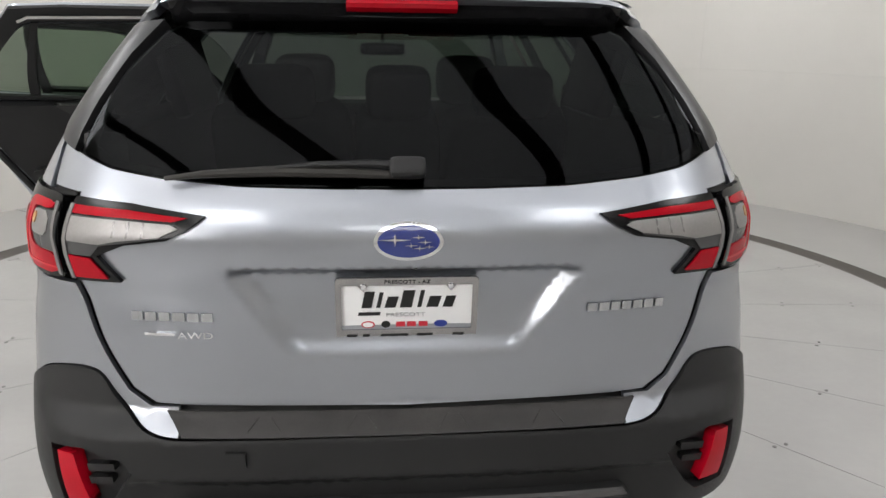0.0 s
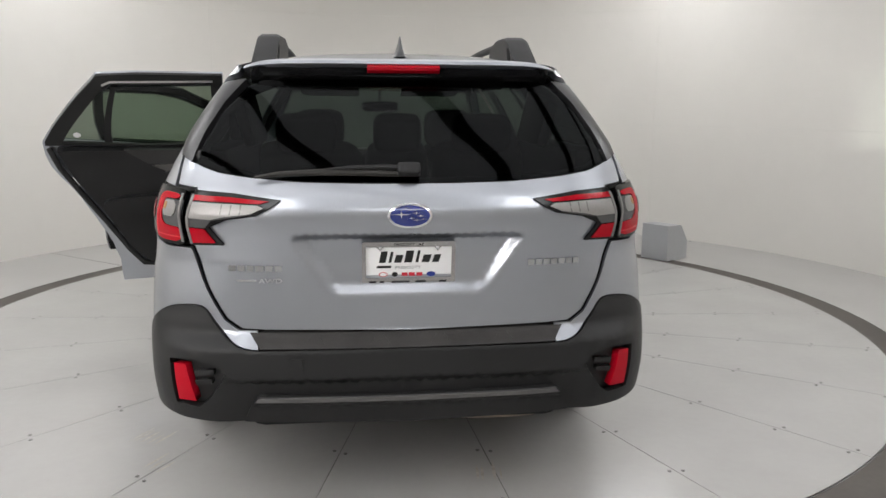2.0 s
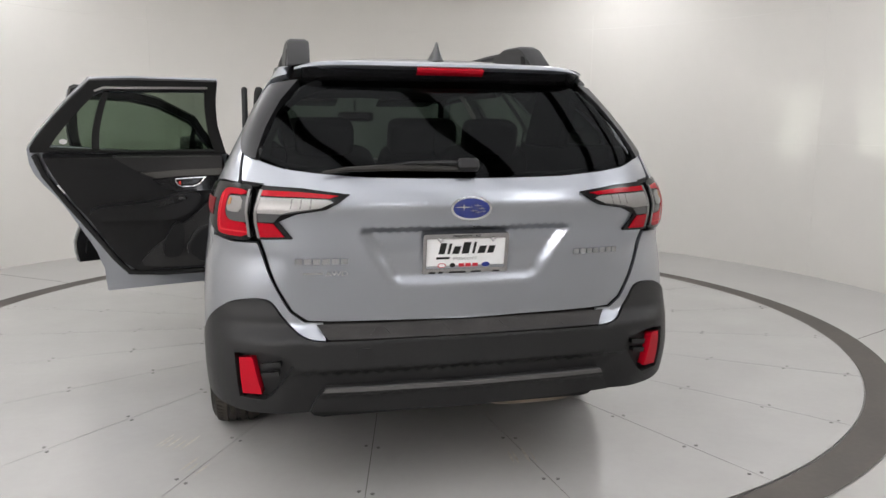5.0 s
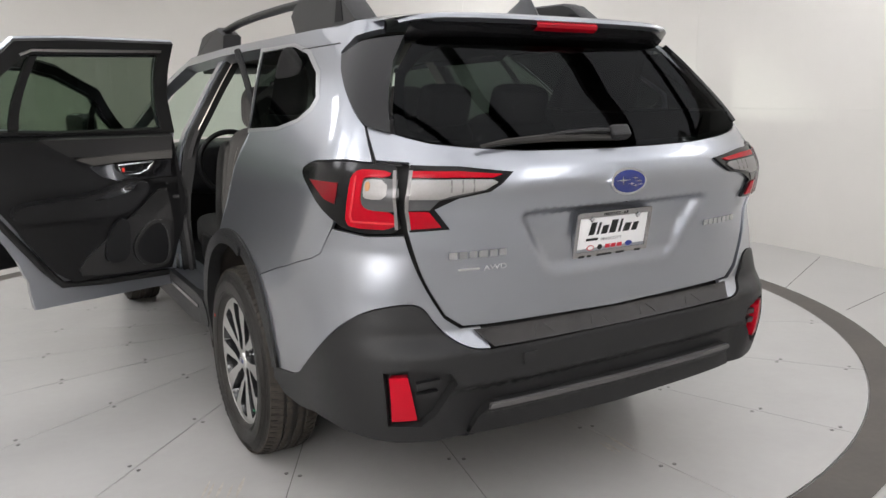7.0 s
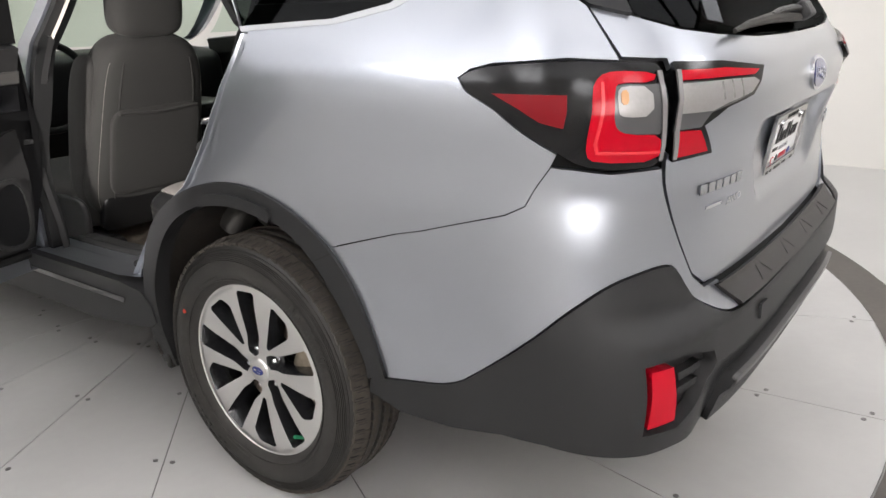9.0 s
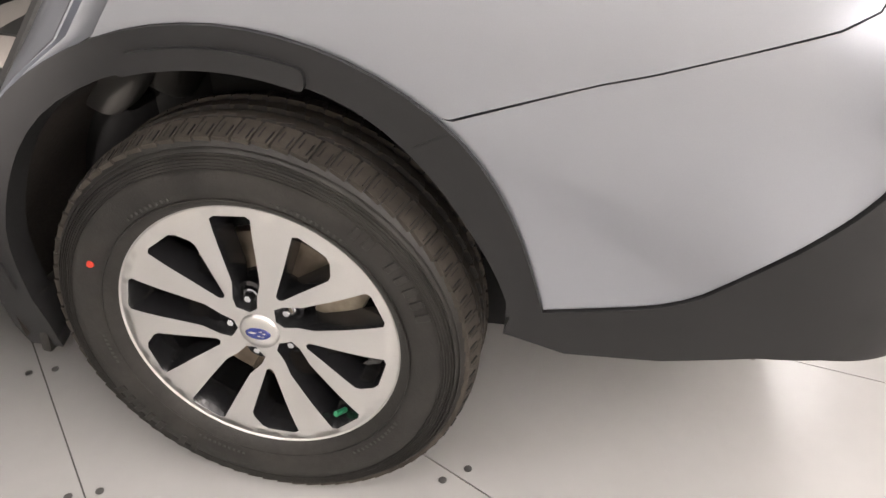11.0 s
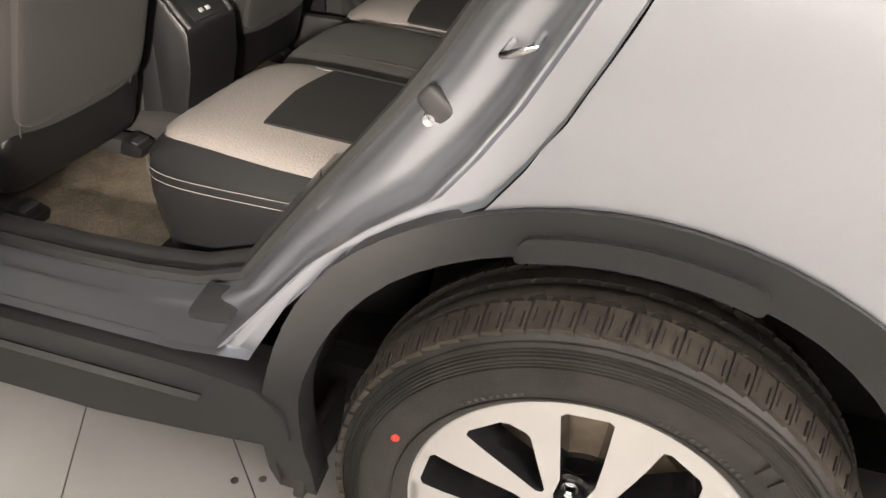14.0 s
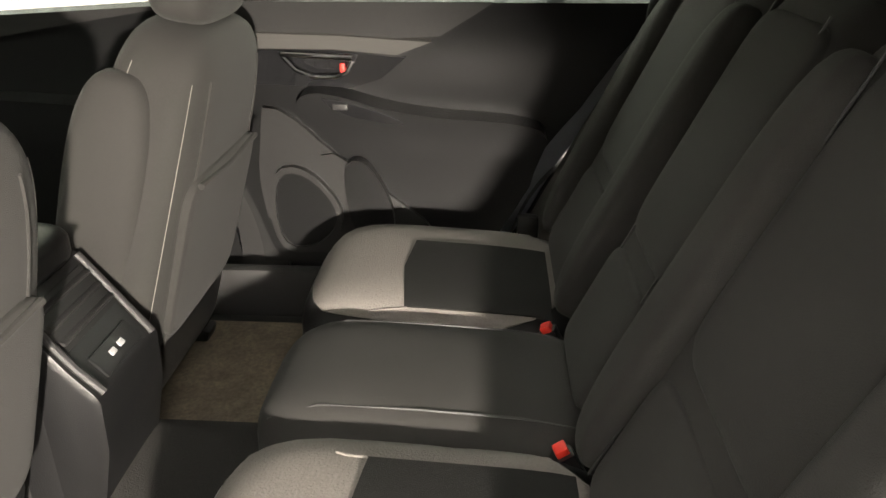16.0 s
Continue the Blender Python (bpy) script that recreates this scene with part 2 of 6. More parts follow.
def fill(outline, step, holes=(), wide=1.2):
    """Triangles that fill an outline: points in 2D, triangles, and the closed boundary loops."""
    verts, edges, loops = [], [], []
    for loop in (outline, *holes):
        first, ids = len(verts), []
        for (a, b), (c, d) in zip(loop, loop[1:] + loop[:1]):
            n = max(1, int(math.hypot((c - a) * wide, d - b) / step))
            for k in range(n):
                verts.append(((a + (c - a) * k / n) * wide, b + (d - b) * k / n))
        ids = list(range(first, len(verts)))
        edges += [(i, j) for i, j in zip(ids, ids[1:] + ids[:1])]
        loops.append(ids)
    own = [(v[0], v[1]) for v in verts]
    rim = np.array(own)
    xs, ys = [v[0] for v in own], [v[1] for v in own]
    for i, x in enumerate(np.arange(min(xs) + step / 2, max(xs), step)):
        for y in np.arange(min(ys) + step * (0.25 + 0.5 * (i % 2)), max(ys), step):
            if np.min((rim[:, 0] - x) ** 2 + (rim[:, 1] - y) ** 2) > (0.45 * step) ** 2:
                p = (x / wide, y)
                if inside(p, outline) and not any(inside(p, h) for h in holes):
                    verts.append((x, y))
    from mathutils.geometry import delaunay_2d_cdt
    v2, e2, f2, ov, oe, of = delaunay_2d_cdt([Vector(v) for v in verts], edges, [], 0, 1e-6)
    pts = [(v.x / wide, v.y) for v in v2]
    tris = []
    for f in f2:
        c = (sum(pts[i][0] for i in f) / 3, sum(pts[i][1] for i in f) / 3)
        if inside(c, outline) and not any(inside(c, h) for h in holes):
            tris.append(tuple(f))
    back = {}
    for new_i, olds in enumerate(ov):
        for o in olds:
            back[o] = new_i
    return pts, tris, [[back[i] for i in loop] for loop in loops]



# ---- body surface: plan outlines stacked by height ----
def spline(table):
    """A smooth curve through (key, value) pairs."""
    ks = np.array([k for k, v in table], float)
    vs = np.array([v for k, v in table], float)
    d = np.diff(vs) / np.diff(ks)
    m = np.concatenate([[d[0]], np.where(d[1:] * d[:-1] > 0, 2 * d[1:] * d[:-1] / (d[1:] + d[:-1] + 1e-12), 0), [d[-1]]])

    def exact(k):
        k = min(max(k, ks[0]), ks[-1])
        i = min(max(int(np.searchsorted(ks, k)) - 1, 0), len(ks) - 2)
        h = ks[i + 1] - ks[i]
        u = (k - ks[i]) / h
        return float(vs[i] * (1 + 2 * u) * (1 - u) ** 2 + h * m[i] * u * (1 - u) ** 2
                     + vs[i + 1] * u * u * (3 - 2 * u) + h * m[i + 1] * u * u * (u - 1))
    dense = [exact(k) for k in np.linspace(ks[0], ks[-1], 1200)]
    low, per = float(ks[0]), 1199 / float(ks[-1] - ks[0])

    def at(k):
        u = min(max((k - low) * per, 0.0), 1198.999)
        i = int(u)
        return dense[i] + (dense[i + 1] - dense[i]) * (u - i)
    return at


half_width = spline([(0.12, 0.80), (0.25, 0.865), (0.40, 0.895), (0.55, 0.905), (0.72, 0.908), (0.85, 0.902), (0.98, 0.885),
                     (1.08, 0.872), (1.13, 0.858), (1.18, 0.835), (1.25, 0.80), (1.40, 0.72), (1.52, 0.645), (1.60, 0.59)])
rear_line = spline([(0.12, -0.98), (0.25, -1.045), (0.34, -1.085), (0.45, -1.11), (0.56, -1.125), (0.64, -1.125), (0.655, -1.115), (0.70, -1.075),
                    (0.80, -1.072), (0.92, -1.082), (1.03, -1.112), (1.085, -1.118), (1.14, -1.10), (1.20, -1.06),
                    (1.30, -0.985), (1.40, -0.90), (1.50, -0.81), (1.54, -0.77), (1.60, -0.71)])
# the same line round the corner and along the flank, without the bumper's ledge
side_line = spline([(0.12, -0.98), (0.25, -1.045), (0.34, -1.085), (0.45, -1.11), (0.53, -1.118), (0.60, -1.112), (0.66, -1.098), (0.72, -1.080),
                    (0.80, -1.072), (0.92, -1.082), (1.03, -1.112), (1.085, -1.118), (1.14, -1.10), (1.20, -1.06),
                    (1.30, -0.985), (1.40, -0.90), (1.50, -0.81), (1.54, -0.77), (1.60, -0.71)])
corner_len = spline([(0.12, 0.5), (0.9, 0.5), (1.1, 0.46), (1.2, 0.40), (1.4, 0.34), (1.6, 0.30)])
squareness = spline([(0.12, 3.4), (0.5, 4.0), (0.8, 3.8), (0.95, 3.3), (1.15, 3.2), (1.3, 3.6), (1.6, 3.6)])


def smooth(a, b, x):
    u = min(max((x - a) / (b - a), 0.0), 1.0)
    return u * u * (3 - 2 * u)


def recess(x, z):
    """How far the number-plate recess of the tailgate lies in."""
    if not 0.72 < z < 1.06:
        return 0.0
    edge = 0.275 + 0.115 * min(max((z - 0.815) / 0.185, 0.0), 1.0)
    side = 1 - smooth(edge - 0.062, edge, abs(x))
    top = 1 - smooth(1.004, 1.026, z)
    low = smooth(0.805, 0.862, z)
    return (0.020 + 0.024 * smooth(0.85, 1.0, z)) * side * top * low


def skin(s, z, off=0.0):
    """The point of the car's skin at s round the plan (0 the middle of the rear, 1 the start of the flank, then metres forward;
    negative on the right-hand side) and at height z, moved out by off."""
    a, w, d, n = abs(s), half_width(z) + off, corner_len(z), squareness(z)
    k = smooth(0.44, 0.62, a)
    r = rear_line(z) * (1 - k) + side_line(z) * k - off
    if a < 1:
        f = a * math.pi / 2
        rho = (math.cos(f) ** n + math.sin(f) ** n) ** (-1 / n)
        x, y = w * rho * math.sin(f), r + (d + off) * (1 - rho * math.cos(f))
        y += recess(x, z)
    else:
        y = side_line(z) + d + a - 1
        x = w - 0.05 * smooth(2.2, 3.5, y) - 0.12 * smooth(3.2, 3.75, y)
    return Vector((-x if s >= 0 else x, y, z))


def s_of_y(y, z):
    """The s of a place on the flank."""
    return 1 + y - side_line(z) - corner_len(z)


def cover(outline, where, step=0.03, thick=0.012, holes=(), wide=1.2, flip=False):
    """A sheet with a turned-in edge that lies on the surface where(u, v)."""
    pts, tris, loops = fill(outline, step, holes, wide)
    e = 0.003
    front = [where(u, v) for u, v in pts]
    nor = []
    for u, v in pts:
        n = (where(u + e, v) - where(u - e, v)).cross(where(u, v + e) - where(u, v - e))
        nor.append((-n if flip else n).normalized())
    verts, faces, normals = list(front), [], list(nor)
    for f in tris:
        a, b, c = f
        if (front[b] - front[a]).cross(front[c] - front[a]).dot(nor[a] + nor[b] + nor[c]) < 0:
            f = (a, c, b)
        faces.append(f)
    if thick:
        for loop in loops:
            n0 = len(verts)
            for i in loop:
                verts += [front[i] - nor[i] * 0.0, front[i] - nor[i] * thick]
            mid = sum((front[i] for i in loop), Vector()) / len(loop)
            for k in range(len(loop)):
                j = (k + 1) % len(loop)
                a, b = front[loop[k]], front[loop[j]]
                out = (b - a).cross(nor[loop[k]]).normalized()
                normals += [out, out]
                faces.append((n0 + 2 * k, n0 + 2 * k + 1, n0 + 2 * j + 1, n0 + 2 * j))
    me = bpy.data.meshes.new("sheet")
    me.from_pydata([tuple(v) for v in verts], [], faces)
    me.shade_smooth()
    me.normals_split_custom_set_from_vertices([tuple(n) for n in normals])
    return me


def panel(name, outline, mat, parent, off=0.0, step=0.03, thick=0.012, holes=(), side=1, label="", both=False, bulge=0.0):
    """A piece of the car's skin. side -1: the right-hand one; both: the outline is half of a piece across the middle."""
    if both:
        outline = outline + [(-s, z) for s, z in reversed(outline) if s > 1e-6]
    elif side < 0:
        outline = [(-s, z) for s, z in reversed(outline)]
        holes = [[(-s, z) for s, z in reversed(h)] for h in holes]
    return part(name, cover(outline, lambda s, z: skin(s, z, off), step, thick, holes, flip=True), mat, parent, label)


def flank(points, side=1):
    """An outline given by y and z on the flank, as s and z."""
    return [(s_of_y(y, z), z) for y, z in points]


def arc(cy, cz, r, a0, a1, n=14):
    return [(cy + r * math.cos(radians(a)), cz + r * math.sin(radians(a))) for a in np.linspace(a0, a1, n)]


# ---- the booth ----
CX, CY = CENTRE
LOW_LAMP, LAMP_AIM = (-2.9, -0.05, 1.27), (-0.1, 0.90, 0.86)


def ring_rows(r0, r1, z, n=160):
    return [[(CX + r * math.cos(a), CY + r * math.sin(a), z) for a in np.linspace(0, 2 * math.pi, n, endpoint=False)] for r in (r0, r1)]


def disc(r, z, n=160):
    bm = bmesh.new()
    bm.faces.new([bm.verts.new((CX + r * math.cos(a), CY + r * math.sin(a), z)) for a in np.linspace(0, 2 * math.pi, n, endpoint=False)])
    return bm


# one ground sheet, the turntable plates let into it
ground = tagged(part("floor", box((10.6, 14.6, 0.04), (CX, CY - 1.6, -0.032), 0.0), OUTERFLOOR), "off-white painted booth floor around the turntable", "floor", kind="structure")
ring = tagged(part("trim", grid(ring_rows(RING_IN, RING_OUT, -0.006), True), RINGMAT), "dark brown ring track round the turntable", "ring track", kind="structure")
turntable = tagged(part("floor", disc(RING_IN - 0.004, -0.004), SEAM), "white painted turntable of large bolted plates", "turntable", kind="structure")



def plan(r, n=96):
    """The wall's plan: round in front, straight sides and a flat end far behind."""
    pts = [(CX + r * math.cos(a), CY + r * math.sin(a)) for a in np.linspace(-0.25, math.pi + 0.25, n)]
    end = CY - 8.0 - (r - WALL_R)
    x0, y0 = pts[-1]
    x1, y1 = pts[0]
    return pts + [(x0, y0 - 2.0), (x0, end + 1), (x0 + 1, end), (x1 - 1, end), (x1, end + 1), (x1, y1 - 2.0)]


rows = []
for z, r in ((-0.012, WALL_R), (0.1, WALL_R), (1.5, WALL_R), (2.6, WALL_R), (3.0, WALL_R - 0.08), (3.2, WALL_R - 0.28), (CEIL_Z, WALL_R - 0.6), (CEIL_Z + 0.1, WALL_R - 0.6), (CEIL_Z + 0.1, WALL_R + 0.15), (-0.012, WALL_R + 0.15)):
    rows.append([(x, y, z) for x, y in plan(r)])
wall = tagged(part("wall_round", grid(rows, True), WALLPAINT), "curved off-white seamless booth wall", "wall", kind="structure")

# ceiling: white ring with bright panels between dark ribs
ceiling = tagged(part("ceiling", box((10.2, 14.2, 0.06), (CX, CY - 1.6, CEIL_Z + 0.09), 0.0), WALLPAINT), "white booth ceiling above the light panels", "ceiling", kind="structure")
light = thing("ceiling_light", "wide luminous ceiling of pale panels between dark ribs", "ceiling light", (CX, CY - 1.4, CEIL_Z))
light.rotation_euler = (0, 0, radians(34))
LR = 3.9
edges_x = np.linspace(-LR, LR, 8)
for a, b in zip(edges_x, edges_x[1:]):
    a2, b2 = a + 0.075, b - 0.075
    xs = np.linspace(a2, b2, 8)
    top = [(x, math.sqrt(max(LR * LR - x * x, 0.01))) for x in xs]
    bm = bmesh.new()
    bm.faces.new([bm.verts.new((x, y, 0.0)) for x, y in top] + [bm.verts.new((x, -y, 0.0)) for x, y in reversed(top)])
    part("diffuser", bm, CEILPANEL, light)
for x in edges_x[1:-1]:
    ly = 2 * math.sqrt(LR * LR - x * x)
    part("rib", box((0.15, ly, 0.06), (x, 0, -0.01), 0.006), RIB, light)
part("rim", tube([(LR * math.cos(a), LR * math.sin(a), 0) for a in np.linspace(0, 2 * math.pi, 80)], 0.04), RIB, light)


# unseen bright fill lamps, added below the ceiling round the car
def fill_lamp():
    lamp = thing("panel_light", "unseen bright square lamp in a white frame, added to light the car", "ceiling lamp", group="lamps round the booth")
    part("diffuser", box((0.86, 0.86, 0.012), (0, 0, -0.012), 0.002), FILLPANEL, lamp)
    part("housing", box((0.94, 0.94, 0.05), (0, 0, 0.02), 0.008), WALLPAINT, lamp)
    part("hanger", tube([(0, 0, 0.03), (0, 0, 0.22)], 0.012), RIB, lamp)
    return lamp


first = fill_lamp()
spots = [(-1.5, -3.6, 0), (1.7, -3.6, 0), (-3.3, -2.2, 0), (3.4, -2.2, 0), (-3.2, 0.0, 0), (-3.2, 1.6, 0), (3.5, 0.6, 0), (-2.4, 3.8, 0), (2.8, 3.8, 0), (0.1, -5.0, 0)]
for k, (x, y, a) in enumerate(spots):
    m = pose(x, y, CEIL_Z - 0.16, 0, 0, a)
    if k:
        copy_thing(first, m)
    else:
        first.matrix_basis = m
# unseen helper: focused can lamp added beside the car, aimed at the open rear door
can = thing("spot_lamp", "unseen black can lamp hung from the ceiling, added to light the cabin", "spot lamp")
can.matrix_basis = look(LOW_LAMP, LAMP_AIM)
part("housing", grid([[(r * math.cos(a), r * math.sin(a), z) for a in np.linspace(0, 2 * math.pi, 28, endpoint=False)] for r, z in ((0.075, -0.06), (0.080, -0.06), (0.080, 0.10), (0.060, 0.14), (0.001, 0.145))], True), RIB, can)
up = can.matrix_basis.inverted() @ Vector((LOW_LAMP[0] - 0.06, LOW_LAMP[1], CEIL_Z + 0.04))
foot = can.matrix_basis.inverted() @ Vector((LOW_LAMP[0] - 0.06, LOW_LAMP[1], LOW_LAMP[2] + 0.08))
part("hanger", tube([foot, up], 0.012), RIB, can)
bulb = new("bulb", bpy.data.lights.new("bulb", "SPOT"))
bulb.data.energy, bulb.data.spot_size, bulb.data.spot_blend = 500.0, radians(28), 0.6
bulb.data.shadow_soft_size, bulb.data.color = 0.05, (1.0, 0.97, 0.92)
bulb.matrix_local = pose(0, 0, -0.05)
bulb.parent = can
# unseen helper: a large softbox on a stand, added beside the booth wall
soft_fill = thing("softbox_lamp", "unseen large white softbox on a black stand, added as fill by the wall", "softbox lamp", (-3.0, -3.55, -0.012))
soft_fill.rotation_euler = (0, 0, radians(50))
part("diffuser", box((0.012, 1.9, 1.6), (0.05, 0, 2.05), 0.003), SOFTPANEL, soft_fill)
part("hood", box((0.08, 1.98, 1.68), (0.0, 0, 2.05), 0.02), RIB, soft_fill)
part("pole", tube([(-0.02, 0, 0.02), (-0.02, 0, 1.4)], 0.02), RIB, soft_fill)
part("foot", box((0.20, 0.9, 0.03), (-0.02, 0, 0.015), 0.008), RIB, soft_fill)
# fine vertical joints in the wall
for a in (12, 47, 82, 117, 158):
    c, s_ = math.cos(radians(a)), math.sin(radians(a))
    tagged(part("trim", box((0.004, 0.005, 2.6), (CX + (WALL_R - 0.001) * c, CY + (WALL_R - 0.001) * s_, 1.3), 0.001, (0, 0, a)), WALLPAINT), "fine vertical joint in the booth wall", "wall joint", kind="structure")


# level joints round the wall
for z in (1.22, 2.45):
    pts = [(x, y, z) for x, y in plan(WALL_R - 0.001)[:96]]
    tagged(part("trim", tube(pts, 0.0025, 5), WALLPAINT), "fine level joint in the booth wall", "wall joint", kind="structure")


# ---- the car ----
car = thing("car", "silver estate car with black cladding and two open doors", "car")

SEAM_UP = [(0.608, 1.172), (0.643, 1.265), (0.754, 1.34), (0.884, 1.43), (0.93, 1.475)]
LAMP_LOW = [(0.985, 1.115), (0.889, 1.085), (0.794, 1.045), (0.704, 1.01), (0.648, 0.985), (0.583, 0.975), (0.497, 0.978)]
ARCH_C, ARCH_OUT, ARCH_IN = (0.0, 0.365), 0.505, 0.440

# tailgate with plate recess
GATE = [(0.0, 0.693), (0.317, 0.702), (0.362, 0.706), (0.393, 0.74), (0.434, 0.84), (0.488, 0.975), (0.492, 0.985),
        (0.512, 1.17), (0.60, 1.177), (0.636, 1.262), (0.555, 1.245), (0.462, 1.217), (0.377, 1.203), (0.256, 1.19), (0.12, 1.186), (0.0, 1.185)]
tailgate = panel("tailgate", GATE, PAINT, car, off=-0.006, step=0.013, both=True, label="silver tailgate with plate recess")
WINDOW = [(0.0, 1.189), (0.12, 1.19), (0.256, 1.194), (0.377, 1.207), (0.462, 1.222), (0.545, 1.246), (0.552, 1.30), (0.548, 1.41), (0.50, 1.50), (0.46, 1.522), (0.0, 1.527)]
pane = panel("rear_window", WINDOW, BACKGLASS, tailgate, off=-0.004, step=0.04, thick=0.0, both=True, label="dark tinted rear window")
band = [(0.0, 1.500), (0.40, 1.497), (0.475, 1.46), (0.52, 1.40), (0.522, 1.30), (0.512, 1.258), (0.462, 1.236), (0.377, 1.221), (0.256, 1.207), (0.0, 1.203)]
OUT2 = WINDOW + [(-s, z) for s, z in reversed(WINDOW) if s > 0]
IN2 = list(reversed(band))
IN2 = IN2 + [(-s, z) for s, z in reversed(IN2) if s > 0]
part("window_border", cover(OUT2, lambda s, z: skin(s, z, -0.009), 0.04, 0.0, [IN2], flip=True), GLOSS, tailgate, "black printed glass border")
for side in (1, -1):
    panel("spoiler_corner", [(0.925, 1.482), (0.78, 1.530), (0.60, 1.548), (0.60, 1.578), (0.80, 1.584), (1.03, 1.574)], PAINT, tailgate, off=0.008, thick=0.02, step=0.02, side=side, label="silver corner of the roof spoiler")
    panel("side_spoiler", [(0.553, 1.250), (0.634, 1.268), (0.745, 1.342), (0.875, 1.432), (0.915, 1.475), (0.72, 1.512), (0.52, 1.526), (0.553, 1.45), (0.562, 1.35)], SPOILER, tailgate, off=0.006, thick=0.03, side=side, label="satin black side spoiler")



def eased(points, times=2):
    """An open line with its corners eased, ends kept."""
    for _ in range(times):
        q = [points[0]]
        for (a, b), (c, d) in zip(points, points[1:]):
            q += [(a * 0.75 + c * 0.25, b * 0.75 + d * 0.25), (a * 0.25 + c * 0.75, b * 0.25 + d * 0.75)]
        points = q + [points[-1]]
    return points


BUMPER_EDGE = eased([(0.327, 0.6465), (0.355, 0.650), (0.383, 0.670), (0.413, 0.722), (0.434, 0.771), (0.458, 0.783), (0.50, 0.779), (0.555, 0.764), (0.62, 0.722),
                     (0.70, 0.667), (0.78, 0.616), (0.870, 0.561), (0.958, 0.507), (1.151, 0.470)])



def arch_edge(a0, a1, n, cy=0.0):
    """Outer edge of the arch cladding, tighter towards its ends."""
    out = []
    for a in np.linspace(a0, a1, n):
        r = ARCH_OUT - 0.030 * smooth(128, 165, a) - 0.028 * smooth(52, 14, a)
        out.append((cy + r * math.cos(radians(a)), 0.365 + r * math.sin(radians(a))))
    return out


def arch_mouth(a0, a1, n):
    """Inner edge of the rear arch cladding, widest above the wheel."""
    out = []
    for a in np.linspace(a0, a1, n):
        r = 0.428 + 0.028 * smooth(150, 112, a) * smooth(18, 60, a) - 0.02 * smooth(24, 2, a)
        out.append((r * math.cos(radians(a)), 0.362 + r * math.sin(radians(a))))
    return out


# quarter panels with the small side window
QWIN = [(s_of_y(0.03, 1.236), 1.236), (1.37, 1.250), (1.202, 1.279), (1.118, 1.315), (1.088, 1.346), (1.135, 1.424), (1.272, 1.496), (1.44, 1.533), (s_of_y(0.33, 1.53), 1.53)]
QTRIM = [(s_of_y(0.02, 1.224), 1.224), (1.36, 1.239), (1.19, 1.268), (1.09, 1.308), (1.055, 1.345), (1.105, 1.43), (1.25, 1.508), (1.43, 1.545), (s_of_y(0.38, 1.548), 1.548)]
for side in (1, -1):
    top = [(0.945, 1.49), (1.05, 1.575), (1.25, 1.583), (s_of_y(0.40, 1.585), 1.585), (s_of_y(0.385, 1.55), 1.55)]
    edge = flank([(-0.005, 1.222), (0.0, 1.15), (0.025, 1.085), (0.055, 1.02), (0.09, 0.95), (0.125, 0.895), (0.158, 0.850)])
    arch = flank(arc(*ARCH_C, ARCH_OUT, 71, 128, 12))
    line = [(1.248, 0.7625), (1.061, 0.8205), (0.899, 0.8605), (0.767, 0.8935), (0.7265, 0.9125), (0.7055, 0.985)]
    skin_q = SEAM_UP + top + list(reversed(QTRIM)) + edge + arch + line + list(reversed(LAMP_LOW[:4])) + [(1.018, 1.14), (0.995, 1.157), (0.925, 1.168), (0.714, 1.178)]
    quarter = panel("quarter_panel", skin_q, PAINT, car, step=0.028, side=side, label="silver rear quarter panel")
    q = panel("quarter_window", QWIN, BACKGLASS, quarter, off=-0.006, thick=0, side=side, step=0.05, label="dark tinted quarter window")
    part("window_trim", cover([(side * s, z) for s, z in (QTRIM if side > 0 else reversed(QTRIM))], lambda s, z: skin(s, z, 0.001), 0.03, 0.01, [[(side * s, z) for s, z in (QWIN if side > 0 else list(reversed(QWIN)))]], flip=True), CHROME if side < 0 else material("satin_window_trim", (0.42, 0.43, 0.44), 0.3, 0.9, coat=0.3), quarter)
    cover_up = flank(arch_edge(128, 167, 8)) + [(s, z + 0.0015) for s, z in reversed(BUMPER_EDGE)] + [(0.33, 0.70), (0.367, 0.700), (0.397, 0.735), (0.440, 0.84), (0.497, 0.972), (0.583, 0.970), (0.648, 0.980), (0.702, 0.985), (0.724, 0.911), (0.765, 0.891), (0.899, 0.858), (1.061, 0.818), (1.244, 0.76)]
    panel("bumper_cover", cover_up, PAINT, car, off=0.0, step=0.025, side=side, label="silver upper bumper cover")

# black lower bumper with reflector pockets
POCKET = [(0.527, 0.605), (0.46, 0.615), (0.40, 0.592), (0.39, 0.56), (0.43, 0.47), (0.455, 0.44), (0.52, 0.447)]
BLACK = [(0.0, 0.645)] + [(s, z - 0.0015) for s, z in BUMPER_EDGE] + [(1.195, 0.462), (1.20, 0.42), (1.10, 0.392), (0.95, 0.40), (0.80, 0.425), (0.70, 0.425), (0.60, 0.41), (0.50, 0.392), (0.372, 0.385),
         (0.352, 0.445), (0.327, 0.487), (0.0, 0.482)]
holes = [POCKET, [(-s, z) for s, z in POCKET]]
full = BLACK + [(-s, z) for s, z in reversed(BLACK) if s > 0]


def bumper_skin(s, z):
    """The lower bumper: proud shoulders, a long dip across the middle."""
    a = abs(s)
    out = 0.005
    dip = 0.020 * smooth(0.545, 0.527, z) * smooth(0.43, 0.36, a)
    shoulder = 0.004 * smooth(0.765, 0.715, z) * smooth(0.70, 0.52, a) * smooth(0.36, 0.42, a)
    return skin(s, z, out - dip + shoulder)


